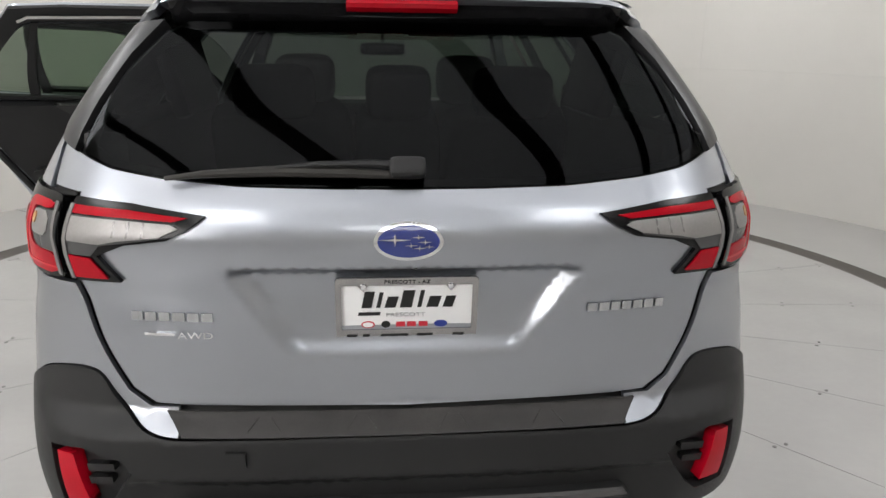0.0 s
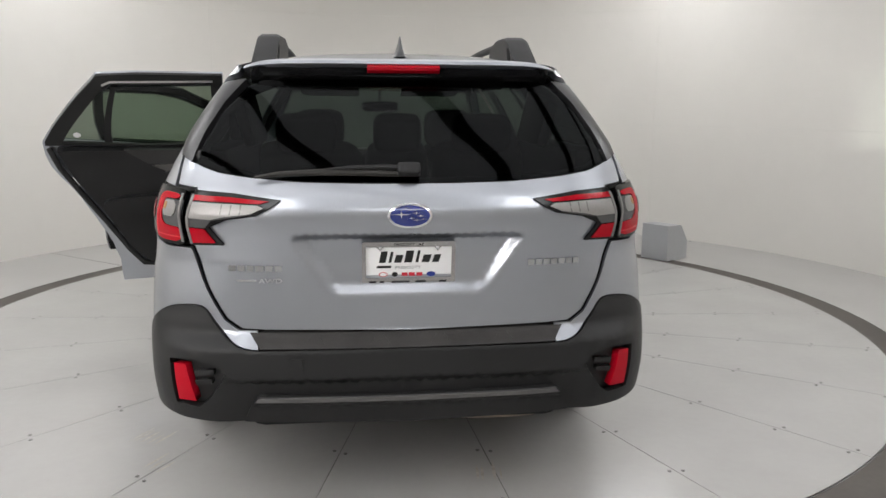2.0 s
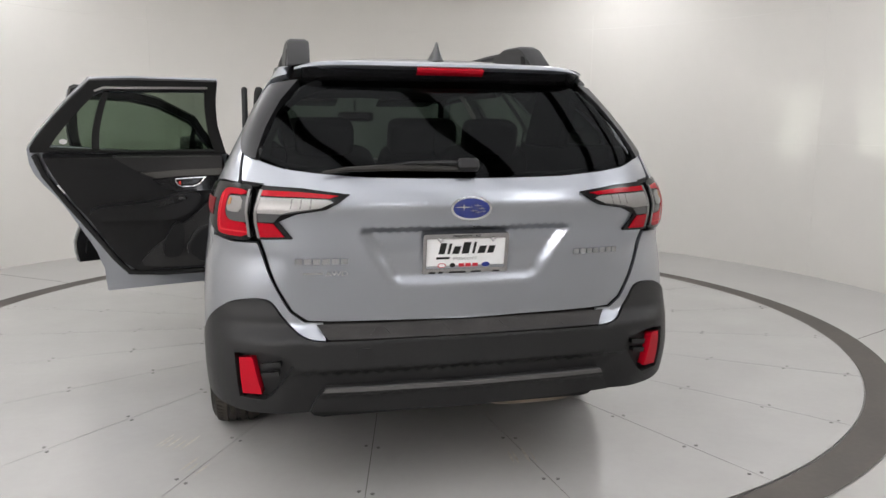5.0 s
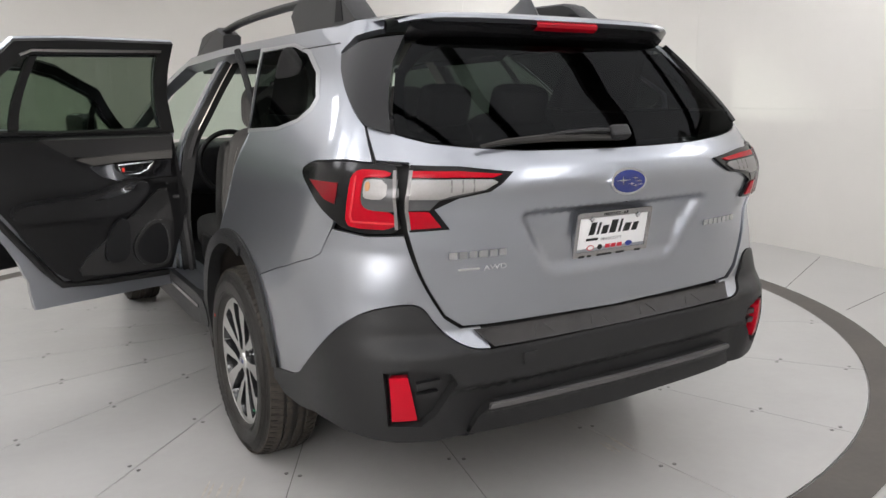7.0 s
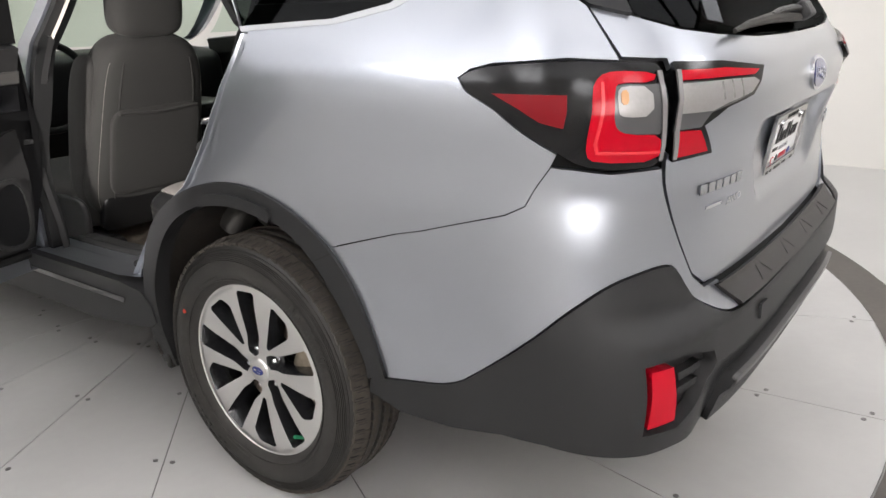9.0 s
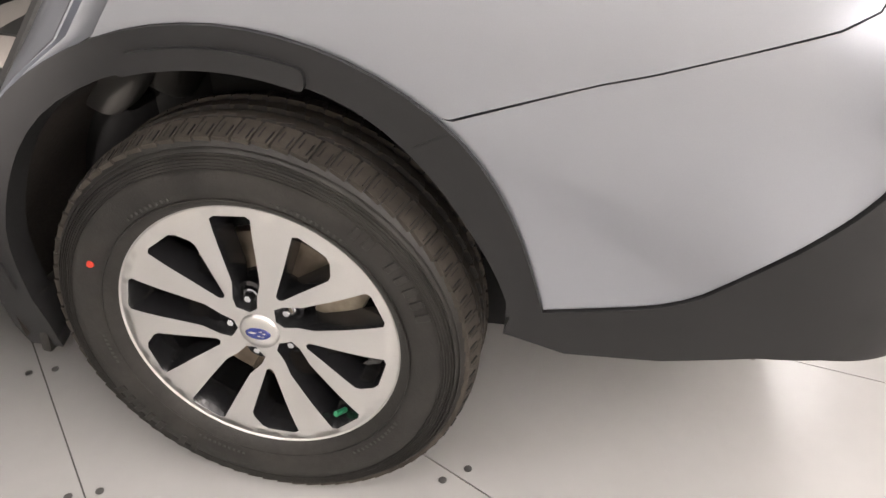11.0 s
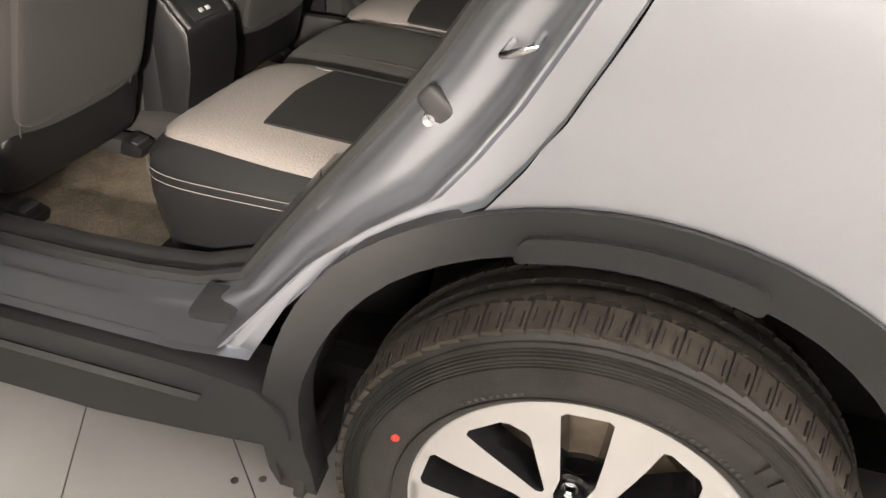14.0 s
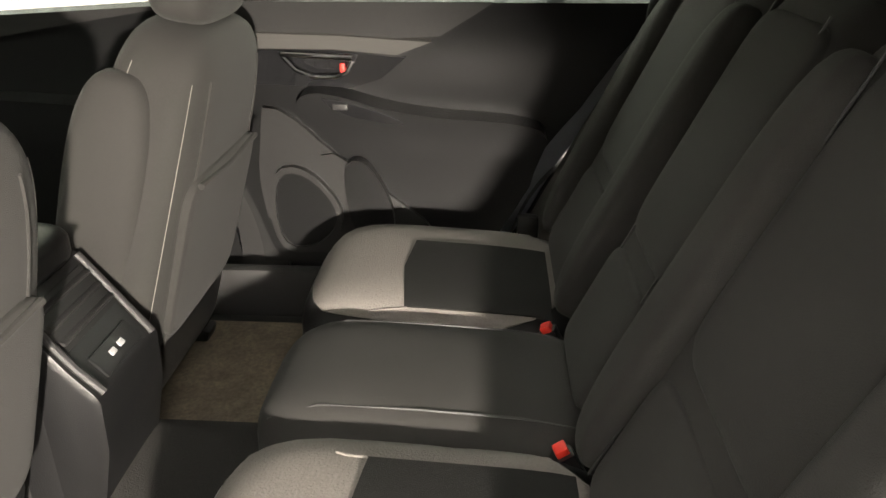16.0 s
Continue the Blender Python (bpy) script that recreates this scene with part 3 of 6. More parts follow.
bumper = part("rear_bumper", cover(full, bumper_skin, 0.018, 0.03, holes, flip=True), PLASTIC, car, "black textured lower bumper")
SKID = [(0.0, 0.478), (0.325, 0.483), (0.348, 0.445), (0.366, 0.39), (0.0, 0.375)]


def skid_skin(s, z):
    return skin(s, z, 0.016 - 0.014 * smooth(0.462, 0.448, z))


sk = SKID + [(-s, z) for s, z in reversed(SKID) if s > 0]
part("skid_bar", cover(sk, skid_skin, 0.02, 0.04, flip=True), PLASTIC, bumper, "black skid bar")
# lit top of the skid bar, painted as a paler satin strip
STRIP = [(0.0, 0.479), (0.324, 0.484), (0.330, 0.470), (0.0, 0.464)]
part("skid_edge", cover(STRIP + [(-s, z) for s, z in reversed(STRIP) if s > 0], lambda s, z: skin(s, z, 0.021), 0.02, 0.012, flip=True), material("lit_skid_edge", (0.09, 0.088, 0.088), 0.30, grain=0.1, bump=0.1), bumper, "upper edge of the skid bar, painted grey as if lit")
PAD = [(0.0, 0.692), (0.34, 0.697), (0.318, 0.653), (0.0, 0.650)]
pad2 = PAD + [(-s, z) for s, z in reversed(PAD) if s > 0]
pad = part("step_pad", cover(pad2, lambda s, z: skin(s, z, 0.012), 0.02, 0.012, flip=True), PLASTIC_WORN, car, "worn black rubber step pad")
for k in (-3, -1, 1, 3):
    s0 = k * 0.07
    for d in (-0.014, 0.014):
        pts = [skin(s0 + d * 0.6, 0.684, 0.0125), skin(s0 + d * 1.6, 0.662, 0.0125)]
        part("rib", tube(pts, 0.0014, 6), PLASTIC_WORN, pad)
for side in (1, -1):
    pk = [(side * s, z) for s, z in POCKET]
    if side < 0:
        pk = list(reversed(pk))
    pocket = part("reflector_pocket", cover(pk, lambda s, z: skin(s, z, -0.022), 0.03, 0.0, flip=True), PLASTIC, car)
    rf = [(0.516, 0.590), (0.480, 0.592), (0.462, 0.462), (0.512, 0.460)]
    panel("reflector", rf, REFLECTOR, pocket, off=0.006, step=0.02, thick=0.03, side=side, label="red rear reflector")
    for z0, l in ((0.556, 0.045), (0.522, 0.04)):
        p = [(0.466, z0 + 0.012), (0.466 - l, z0 + 0.02), (0.466 - l, z0 + 0.004), (0.464, z0 - 0.006)]
        panel("vent_fin", p, PLASTIC, pocket, off=-0.004, step=0.02, thick=0.02, side=side)
# tow cover and parking sensors
panel("tow_cover", [(0.262, 0.62), (0.235, 0.62), (0.235, 0.585), (0.262, 0.585)], PLASTIC, bumper, off=0.013, thick=0.006, step=0.03)

# tail lamps
LB = [(1.012, 1.138), (0.993, 1.152), (0.925, 1.164), (0.714, 1.173), (0.608, 1.168), (0.548, 1.167), (0.533, 1.155), (0.523, 1.075), (0.523, 1.045), (0.501, 0.983),
      (0.583, 0.98), (0.648, 0.99), (0.704, 1.014), (0.794, 1.049), (0.889, 1.089), (0.98, 1.118)]
REDC = [(0.545, 1.15), (0.623, 1.156), (0.653, 1.148), (0.665, 1.125), (0.660, 1.05), (0.650, 1.01), (0.628, 0.997), (0.512, 0.992), (0.523, 1.04), (0.588, 1.046), (0.61, 1.056), (0.622, 1.08), (0.622, 1.128), (0.612, 1.136), (0.552, 1.133)]
OPTIC = [(0.555, 1.127), (0.608, 1.13), (0.617, 1.12), (0.615, 1.085), (0.600, 1.076), (0.552, 1.076)]
SIDEM = [(0.90, 1.116), (0.714, 1.116), (0.709, 1.058), (0.764, 1.068), (0.829, 1.093)]
LG = [(0.507, 1.165), (0.402, 1.158), (0.292, 1.138), (0.317, 1.108), (0.340, 1.088), (0.402, 1.074), (0.446, 1.046), (0.408, 0.988), (0.486, 0.984), (0.508, 1.045), (0.512, 1.075)]
GRED = [(0.503, 1.150), (0.402, 1.146), (0.315, 1.134), (0.335, 1.126), (0.402, 1.130), (0.506, 1.133)]
GCLEAR = [(0.506, 1.127), (0.402, 1.125), (0.338, 1.121), (0.325, 1.113), (0.350, 1.095), (0.41, 1.083), (0.44, 1.073), (0.506, 1.075)]
GLOWER = [(0.503, 1.043), (0.455, 1.040), (0.425, 0.996), (0.488, 0.993)]
for side in (1, -1):
    lamp = panel("tail_lamp", rounded(LB, 1), LAMPBLACK, car, off=0.006, step=0.02, thick=0.03, side=side, label="gloss black tail lamp housing with red lenses")
    panel("lens", rounded(REDC, 1), RED, lamp, off=0.010, step=0.012, thick=0.006, side=side, label="red C-shaped lens")
    panel("lens", [(0.53, 1.13), (0.622, 1.13), (0.622, 1.06), (0.60, 1.047), (0.53, 1.042)], SMOKE, lamp, off=0.0075, step=0.02, thick=0.004, side=side)
    panel("lens", rounded(OPTIC, 1), CLEAR, lamp, off=0.0095, step=0.012, thick=0.004, side=side, label="clear turn signal optic")
    panel("bulb", rounded([(0.598, 1.124), (0.612, 1.122), (0.610, 1.098), (0.597, 1.1)], 1), AMBER, lamp, off=0.0115, step=0.01, thick=0.003, side=side)
    panel("lens", SIDEM, DARKRED, lamp, off=0.0085, step=0.02, thick=0.003, side=side, label="dark red side marker")
    # highlight along the lens's inner edge, painted as a paler red line
    panel("lens", [(0.642, 1.138), (0.648, 1.138), (0.643, 1.03), (0.632, 1.012), (0.520, 1.007), (0.522, 1.012), (0.629, 1.017), (0.637, 1.032)], EDGE_HIGHLIGHT, lamp, off=0.0115, step=0.012, thick=0.002, side=side, label="paler red line, painted edge highlight of the lens")
    panel("lens_edge", [(0.535, 1.152), (0.543, 1.153), (0.536, 1.078), (0.528, 1.045), (0.517, 0.993), (0.510, 0.993), (0.521, 1.045), (0.529, 1.08)], LENSEDGE, lamp, off=0.0120, step=0.02, thick=0.004, side=side, label="bright clear lens edge")
    lampg = panel("gate_lamp", LG, LAMPBLACK, car, off=0.004, step=0.02, thick=0.03, side=side, label="wedge-shaped inner tail lamp")
    panel("lens", [(0.506, 1.13), (0.33, 1.12), (0.35, 1.092), (0.44, 1.07), (0.455, 1.045), (0.506, 1.045)], SMOKE, lampg, off=0.0065, step=0.02, thick=0.003, side=side)
    panel("lens", GRED, RED, lampg, off=0.0085, step=0.012, thick=0.004, side=side)
    panel("lens", GCLEAR, CLEAR, lampg, off=0.0085, step=0.012, thick=0.004, side=side)
    for k in range(3):
        s0 = 0.372 + 0.022 * k
        panel("lens_rib", [(s0, 1.123), (s0 + 0.003, 1.123), (s0 + 0.003, 1.090), (s0, 1.092)], LENSEDGE, lampg, off=0.0095, step=0.02, thick=0.002, side=side)
    panel("lens_edge", [(0.498, 1.152), (0.506, 1.152), (0.509, 1.076), (0.505, 1.044), (0.490, 0.990), (0.483, 0.990), (0.497, 1.044), (0.501, 1.076)], LENSEDGE, lampg, off=0.0105, step=0.02, thick=0.004, side=side, label="bright clear lens edge")
    panel("lens", GLOWER, RED, lampg, off=0.0085, step=0.012, thick=0.004, side=side)

# roof, spoiler, fin and rails
def roof_z(x, y):
    edge = half_width(1.59)
    return 1.588 + 0.048 * (1 - (abs(x) / edge) ** 2.4) * smooth(-0.95, -0.2, y) + 0.010 * smooth(-0.8, -0.4, y) - 0.05 * smooth(1.6, 2.1, y)


def roof_point(u, v):
    """u across from -1 to 1, v metres forward."""
    y0 = -0.795 + 0.08 * abs(u) ** 3.0 + 0.07 * abs(u) ** 12
    y = y0 + v
    w = 0.597
    return Vector((u * w, y, roof_z(u * w, y) - 0.020 * abs(u) ** 8))


rows = [[roof_point(u, v) for u in np.linspace(-1, 1, 40)] for v in np.linspace(0.0, 2.45, 50)]
bm = grid(rows)
part("roof", bm, PAINT, car, "silver roof")
lip = [[roof_point(u, v) + Vector((0, 0.02 * abs(u) ** 10, dz * (1 - 0.6 * abs(u) ** 6) - 0.016 * abs(u) ** 12)) for u in np.linspace(-0.94, 0.94, 40)] for v, dz in ((0.03, 0.002), (0.0, 0.003), (-0.022, -0.004), (-0.028, -0.014), (-0.018, -0.026), (0.05, -0.045), (0.10, -0.06))]
part("roof_spoiler", grid(lip), PAINT, car, "silver roof spoiler lip")
under = [[roof_point(u, v) + Vector((0, 0, dz)) for u in np.linspace(-0.90, 0.90, 40)] for v, dz in ((-0.021, -0.017), (0.0, -0.045), (0.03, -0.07), (0.09, -0.085), (0.2, -0.06))]
part("spoiler_under", grid(under), GLOSS, car, "gloss black spoiler underside")
bl = [[roof_point(u, v) + Vector((0, 0, dz)) for u in np.linspace(-0.212, 0.212, 16)] for v, dz in ((-0.024, -0.018), (-0.030, -0.026), (-0.026, -0.036), (-0.008, -0.046))]
part("brake_light", grid(bl), RED, car, "red high-level brake light")
fin = []
for k, (z, y0, y1, w) in enumerate(((0.0, -0.665, -0.44, 0.030), (0.012, -0.658, -0.46, 0.022), (0.03, -0.645, -0.50, 0.013), (0.052, -0.628, -0.55, 0.007), (0.07, -0.612, -0.58, 0.004), (0.076, -0.604, -0.59, 0.002))):
    m, h = (y0 + y1) / 2, (y1 - y0) / 2
    fin.append([(w * math.sin(a), m + h * math.cos(a), 1.612 + z) for a in np.linspace(0, 2 * math.pi, 20, endpoint=False)])
part("antenna_fin", grid(fin, True, cap=True), FIN, car, "dark silver shark-fin antenna")
for side in (1, -1):
    rail = part("roof_rail", tube([(-0.525 * side, y, z) for y, z in ((0.02, 1.705), (0.35, 1.712), (0.7, 1.712), (1.0, 1.705), (1.25, 1.685))], 0.024, 10, flat=0.7), PLASTIC, car, "black roof rail with raised ends")
    x = -0.525 * side
    for y0, y1, sgn in ((-0.42, 0.12, 1), (1.15, 1.68, -1)):
        prof = [(y0, 1.60), (y0 + 0.15, 1.700), (y0 + 0.20, 1.714), (y0 + 0.40, 1.720), (y0 + 0.56, 1.695), (y0 + 0.60, 1.66)] if sgn > 0 else [(y0, 1.655), (y0 + 0.14, 1.70), (y0 + 0.33, 1.69), (y0 + 0.42, 1.675), (y0 + 0.53, 1.58)]
        prof = prof + [(y1, 1.588), (y0, 1.58)]
        bm = bmesh.new()
        rowsr = []
        for dx, sh in ((-0.045, 0.0), (-0.03, 0.008), (0.03, 0.008), (0.045, 0.0)):
            rowsr.append([(x + dx + 0.25 * side * (zz - 1.6) * 0.35, yy, zz + sh * (zz > 1.6)) for yy, zz in prof])
        grid(rowsr, True, bm, True)
        foot = part("foot", bm, PLASTIC, rail)
        hole = [(y0 + 0.07 + 0.02, 1.60), (y0 + 0.115, 1.67), (y0 + 0.155, 1.675), (y0 + 0.16, 1.60)]
        # hole in the foot drawn as a near-black block, shade by colour alone
        if sgn > 0:
            rowsh = [[(x + dx + 0.25 * side * (zz - 1.6) * 0.35, yy, zz) for yy, zz in hole] for dx in (-0.047, 0.047)]
            part("recess", grid(rowsh, True, cap=True), VOID, rail)

# wiper, emblem, badges, plate
arm = [skin(s, z, 0.028) for s, z in ((0.0, 1.236), (0.06, 1.240), (0.14, 1.238), (0.2, 1.232))]
wiper = part("wiper", tube(arm, [0.013, 0.012, 0.010, 0.006], 8, flat=0.7), PLASTIC, car, "black rear wiper parked across the glass")
part("pivot_cover", soft((0.075, 0.035, 0.042), (0.0, -1.068, 1.232), (-35, 0, 0), 6, 6), PLASTIC, wiper)
blade = [skin(s, z, 0.02) for s, z in ((0.0, 1.216), (0.1, 1.221), (0.2, 1.224), (0.3, 1.218), (0.355, 1.208))]
part("blade", tube(blade, [0.007, 0.009, 0.010, 0.007, 0.004], 8, flat=1.2), RUBBER, wiper)


def on_gate(x, z, off):
    """A place on the tailgate by x and height."""
    lo, hi = 0.0, 0.9
    for _ in range(30):
        mid = (lo + hi) / 2
        if abs(skin(mid, z, 0).x) < abs(x):
            lo = mid
        else:
            hi = mid
    return skin(lo if x <= 0 else -lo, z, off)


def gate_patch(outline, off, thick=0.003, step=0.02):
    return cover(outline, lambda x, z: on_gate(x, z, off), step, thick, wide=1.0)


def ellipse(cx, cz, a, b, n=32):
    return [(cx + a * math.cos(t), cz + b * math.sin(t)) for t in np.linspace(0, 2 * math.pi, n, endpoint=False)]


emblem = part("emblem", gate_patch(ellipse(0, 1.087, 0.072, 0.041), 0.004, 0.012), CHROME, car, "oval blue badge with silver star shapes")
part("emblem_field", gate_patch(ellipse(0, 1.087, 0.064, 0.034), 0.0055, 0.001), BLUE, emblem)
for cx, cz, r in ((-0.028, 1.092, 0.022), (0.02, 1.097, 0.010), (0.034, 1.087, 0.010), (0.005, 1.080, 0.010), (0.022, 1.074, 0.010), (0.042, 1.077, 0.008)):
    star = []
    for k in range(8):
        rr = r * ((1.5 if k % 4 == 0 else 0.75) if k % 2 == 0 else 0.16)
        star.append((cx + rr * math.cos(k * math.pi / 4), cz + rr * 0.8 * math.sin(k * math.pi / 4)))
    part("star", gate_patch(star, 0.0085, 0.002, 0.03), CHROME, emblem)


def bars(cx, cz, widths, h, gap, off, mat, label, slant=0.0):
    """Plain bars that stand for lettering of a make."""
    x = cx - (sum(widths) + gap * (len(widths) - 1)) / 2
    parent = None
    for w in widths:
        q = [(x, cz - h / 2), (x + w, cz - h / 2), (x + w + slant * h, cz + h / 2), (x + slant * h, cz + h / 2)]
        bar = part("badge_bar" if parent else "badge", gate_patch(q, off, 0.003, 0.03), mat, parent or car, "" if parent else label)
        parent = parent or bar
        x += w + gap
    return parent


bars(-0.505, 0.909, [0.024, 0.024, 0.023, 0.027, 0.024, 0.024], 0.020, 0.006, -0.001, BADGE, "chrome make lettering on the tailgate")
bars(0.495, 0.917, [0.023, 0.023, 0.021, 0.022, 0.023, 0.022, 0.020], 0.020, 0.005, -0.001, BADGE, "chrome model lettering on the tailgate")
badge3 = bars(-0.535, 0.868, [0.065], 0.006, 0.0, -0.001, CHROME, "small chrome drive badge")


def writing(text, size, place, turn, mat, parent, name="writing", wide=1.0, depth=0.0006):
    cu = bpy.data.curves.new(name, "FONT")
    cu.body, cu.size, cu.extrude, cu.align_x, cu.align_y = text, size, depth, "CENTER", "CENTER"
    tmp = bpy.data.objects.new(name, cu)
    me = bpy.data.meshes.new_from_object(tmp)
    bpy.data.objects.remove(tmp)
    for v in me.vertices:
        v.co.x *= wide
    ob = part(name, me, mat, parent)
    ob.matrix_local = pose(*place, *turn)
    return ob


p3 = on_gate(-0.455, 0.868, 0.0)
writing("AWD", 0.021, (p3.x, p3.y - 0.003, p3.z), (90, 0, -4), CHROME, badge3, wide=1.5, depth=0.0015)

plate = part("number_plate", box((0.300, 0.150, 0.003), (0, 0.0, -0.003), 0.0012), WHITE, car, "white dealer plate in a chrome frame")
plate.matrix_local = pose(0.0, -1.056, 0.915, 90 + 9, 0, 0)
frame_holes = [[(-0.143, -0.047), (0.143, -0.047), (0.143, 0.062), (0.108, 0.062), (0.095, 0.048), (0.084, 0.062), (-0.084, 0.062), (-0.095, 0.048), (-0.108, 0.062), (-0.143, 0.062)]]
fo = [(-0.156, -0.072), (-0.15, -0.08), (0.15, -0.08), (0.156, -0.072), (0.156, 0.074), (0.15, 0.08), (-0.15, 0.08), (-0.156, 0.074)]
part("plate_frame", cover(fo, lambda x, y: Vector((x, y, 0.004)), 0.03, 0.008, frame_holes, wide=1.0), FRAMECHROME, plate, "dark chrome plate frame")


def flat_shape(outline, z, mat, parent, name):
    part(name, cover(outline, lambda x, y: Vector((x, y, z)), 0.05, 0.001, wide=1.0), mat, parent)


def slab(x0, y0, x1, y1, slant=0.0):
    return [(x0, y0), (x1, y0), (x1 + slant, y1), (x0 + slant, y1)]


# dealer lettering as slanted bars, and row of small marks
for x0, w, top in ((-0.100, 0.022, 0.046), (-0.068, 0.009, 0.044), (-0.050, 0.024, 0.033), (-0.016, 0.026, 0.048), (0.022, 0.009, 0.048), (0.042, 0.026, 0.033), (0.078, 0.022, 0.033)):
    flat_shape(slab(x0, 0.006, x0 + w, top, 0.008), 0.0005, INK, plate, "dealer_mark")
flat_shape(slab(-0.108, -0.013, -0.060, -0.005, 0.002), 0.0005, INK, plate, "dealer_mark")
writing("PRESCOTT", 0.0135, (-0.003, -0.012, 0.0005), (0, 0, 0), GREYINK, plate, wide=1.35)
writing("PRESCOTT - AZ", 0.012, (0.0, 0.0705, 0.0046), (0, 0, 0), INK, plate, wide=1.2)
for cx, mat in ((-0.086, REDINK), (-0.047, INK), (0.075, BLUEINK)):
    flat_shape(ellipse(cx, -0.036, 0.015 if mat is not INK else 0.010, 0.0085, 20), 0.0005, mat, plate, "dealer_mark")
flat_shape(ellipse(-0.086, -0.036, 0.012, 0.006, 20), 0.0014, WHITE, plate, "dealer_mark")
for x in (-0.024, 0.0, 0.026):
    flat_shape(slab(x, -0.042, x + 0.020, -0.030), 0.0005, REDINK, plate, "dealer_mark")
for x0, x1 in ((-0.135, -0.112), (-0.1, -0.085), (-0.06, 0.0), (0.02, 0.055), (0.1, 0.125)):
    flat_shape(slab(x0, -0.070, x1, -0.058, 0.003), 0.0046, INK, plate, "dealer_mark")
for x in (-0.095, 0.095):
    part("plate_bolt", lathe([(0.0, 0.004), (0.006, 0.0035), (0.0075, 0.0), (0.0075, -0.003)], 14), CHROME, plate).matrix_local = pose(x, 0.060, 0.004, 0, -90, 0)
part("rear_camera", soft((0.03, 0.025, 0.018), (0.01, -1.085, 1.028), (0, 0, 0), 5, 5), GLOSS, tailgate)


# ---- arches, sills, underside ----
for side in (1, -1):
    for cy in (0.0, 2.745):
        o = flank(arc(cy, 0.365, ARCH_OUT, 0 - 12, 180 + 12 if cy else 168, 34))
        i = flank(arc(cy, 0.365, ARCH_IN, 192 if cy else 166, -12, 34))
        if cy == 0.0:
            o = flank([(0.478, 0.30)] + arch_edge(2, 167, 34))
            i = flank([(-0.408, 0.458)] + arch_mouth(163, 2, 32) + [(0.405, 0.25), (0.47, 0.25)])
        clad = panel("arch_cladding", o + i, PLASTIC, car, off=0.010, step=0.03, thick=0.05, side=side, label="black wheel-arch cladding")
        if cy == 0.0:
            tab = flank(arc(cy, 0.362, 0.481, 76, 107, 12) + arc(cy, 0.362, 0.452, 108, 74, 12))
            panel("arch_tab", rounded(tab, 2), PLASTIC, clad, off=0.020, step=0.03, thick=0.02, side=side)
            joint = flank([(r * math.cos(radians(a)), 0.362 + r * math.sin(radians(a))) for r, a in ((0.458, 127.5), (0.506, 130.2), (0.506, 130.6), (0.458, 127.9))])
            panel("cladding_joint", joint, SEAL, clad, off=0.0115, step=0.03, thick=0.003, side=side)
        # felt liner inside the arch
        rows = []
        for x in (0.895, 0.80, 0.66, 0.56):
            rows.append([(-side * x, cy + 0.462 * math.cos(radians(a)), 0.362 + 0.462 * math.sin(radians(a)) * (1.0 if x > 0.6 else 0.97)) for a in np.linspace(-10, 170 if cy == 0.0 else 190, 40)])
        part("arch_liner", grid(rows), LINER, car)
        # near-black sheet added to close the arch, its shade put into the colour
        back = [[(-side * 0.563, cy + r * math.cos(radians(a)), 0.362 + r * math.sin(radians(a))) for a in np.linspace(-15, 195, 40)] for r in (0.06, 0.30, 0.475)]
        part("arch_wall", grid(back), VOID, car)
    sill = [(0.425, 0.40), (0.43, 0.45), (0.47, 0.492), (0.58, 0.505), (2.22, 0.508), (2.24, 0.40), (2.2, 0.335), (0.78, 0.335), (0.60, 0.355), (0.46, 0.375)]
    panel("sill_cladding", flank(sill), PLASTIC, car, off=0.016, step=0.05, thick=0.06, side=side, label="black sill cladding")
    panel("sill_groove", flank([(0.56, 0.455), (2.2, 0.46), (2.2, 0.443), (0.57, 0.437)]), GLOSS, car, off=0.019, step=0.05, thick=0.004, side=side)
# mud flaps just ahead of and behind the left wheels
for side in (1, -1):
    part("mud_flap", box((0.15, 0.02, 0.14), (-side * 0.81, 0.425, 0.31), 0.006, (8, 0, 0)), RUBBER, car)
part("underbody", box((1.36, 3.9, 0.16), (0, 1.35, 0.33), 0.03), VOID, car)
part("underbody_tail", box((1.10, 0.62, 0.16), (0, -0.68, 0.40), 0.05), VOID, car)
part("muffler", soft((0.45, 0.28, 0.16), (0.35, -0.72, 0.33), (0, 0, 0), 4, 6), STEEL, car)
part("rear_axle", tube([(-0.68, 0, 0.36), (0.68, 0, 0.36)], 0.05), VOID, car)


# ---- wheels ----
def polar(r, deg):
    return (r * math.sin(radians(deg)), r * math.cos(radians(deg)))


def face_at(u, v):
    """The spoke face: dished towards the middle; the wheel's outside is -x, u runs rearward, v up."""
    r = math.hypot(u, v)
    return Vector((-0.033 + 0.012 * smooth(0.21, 0.05, r) + 0.004 * smooth(0.226, 0.240, r), -u, v))




TYRE_R, TYRE_W = 0.362, 0.225
prof = [(0.238, 0.080), (0.248, 0.093), (0.268, 0.106), (0.295, 0.112), (0.322, 0.106), (0.338, 0.096), (0.350, 0.086), (0.357, 0.074), (0.3615, 0.058), (0.363, 0.045)]
groove = [(0.363, 0.045), (0.356, 0.043), (0.356, 0.034), (0.363, 0.032), (0.3635, 0.010), (0.356, 0.008), (0.356, -0.008), (0.3635, -0.010), (0.363, -0.032), (0.356, -0.034), (0.356, -0.043), (0.363, -0.045)]
tyre_profile = [(r, -h) for r, h in prof] + [(r, -h) for r, h in groove] + [(r, h) for r, h in reversed(prof)]
wheel = part("wheel", lathe(tyre_profile, 96), RUBBER, car, "ten-spoke machined alloy wheel with road tyre")
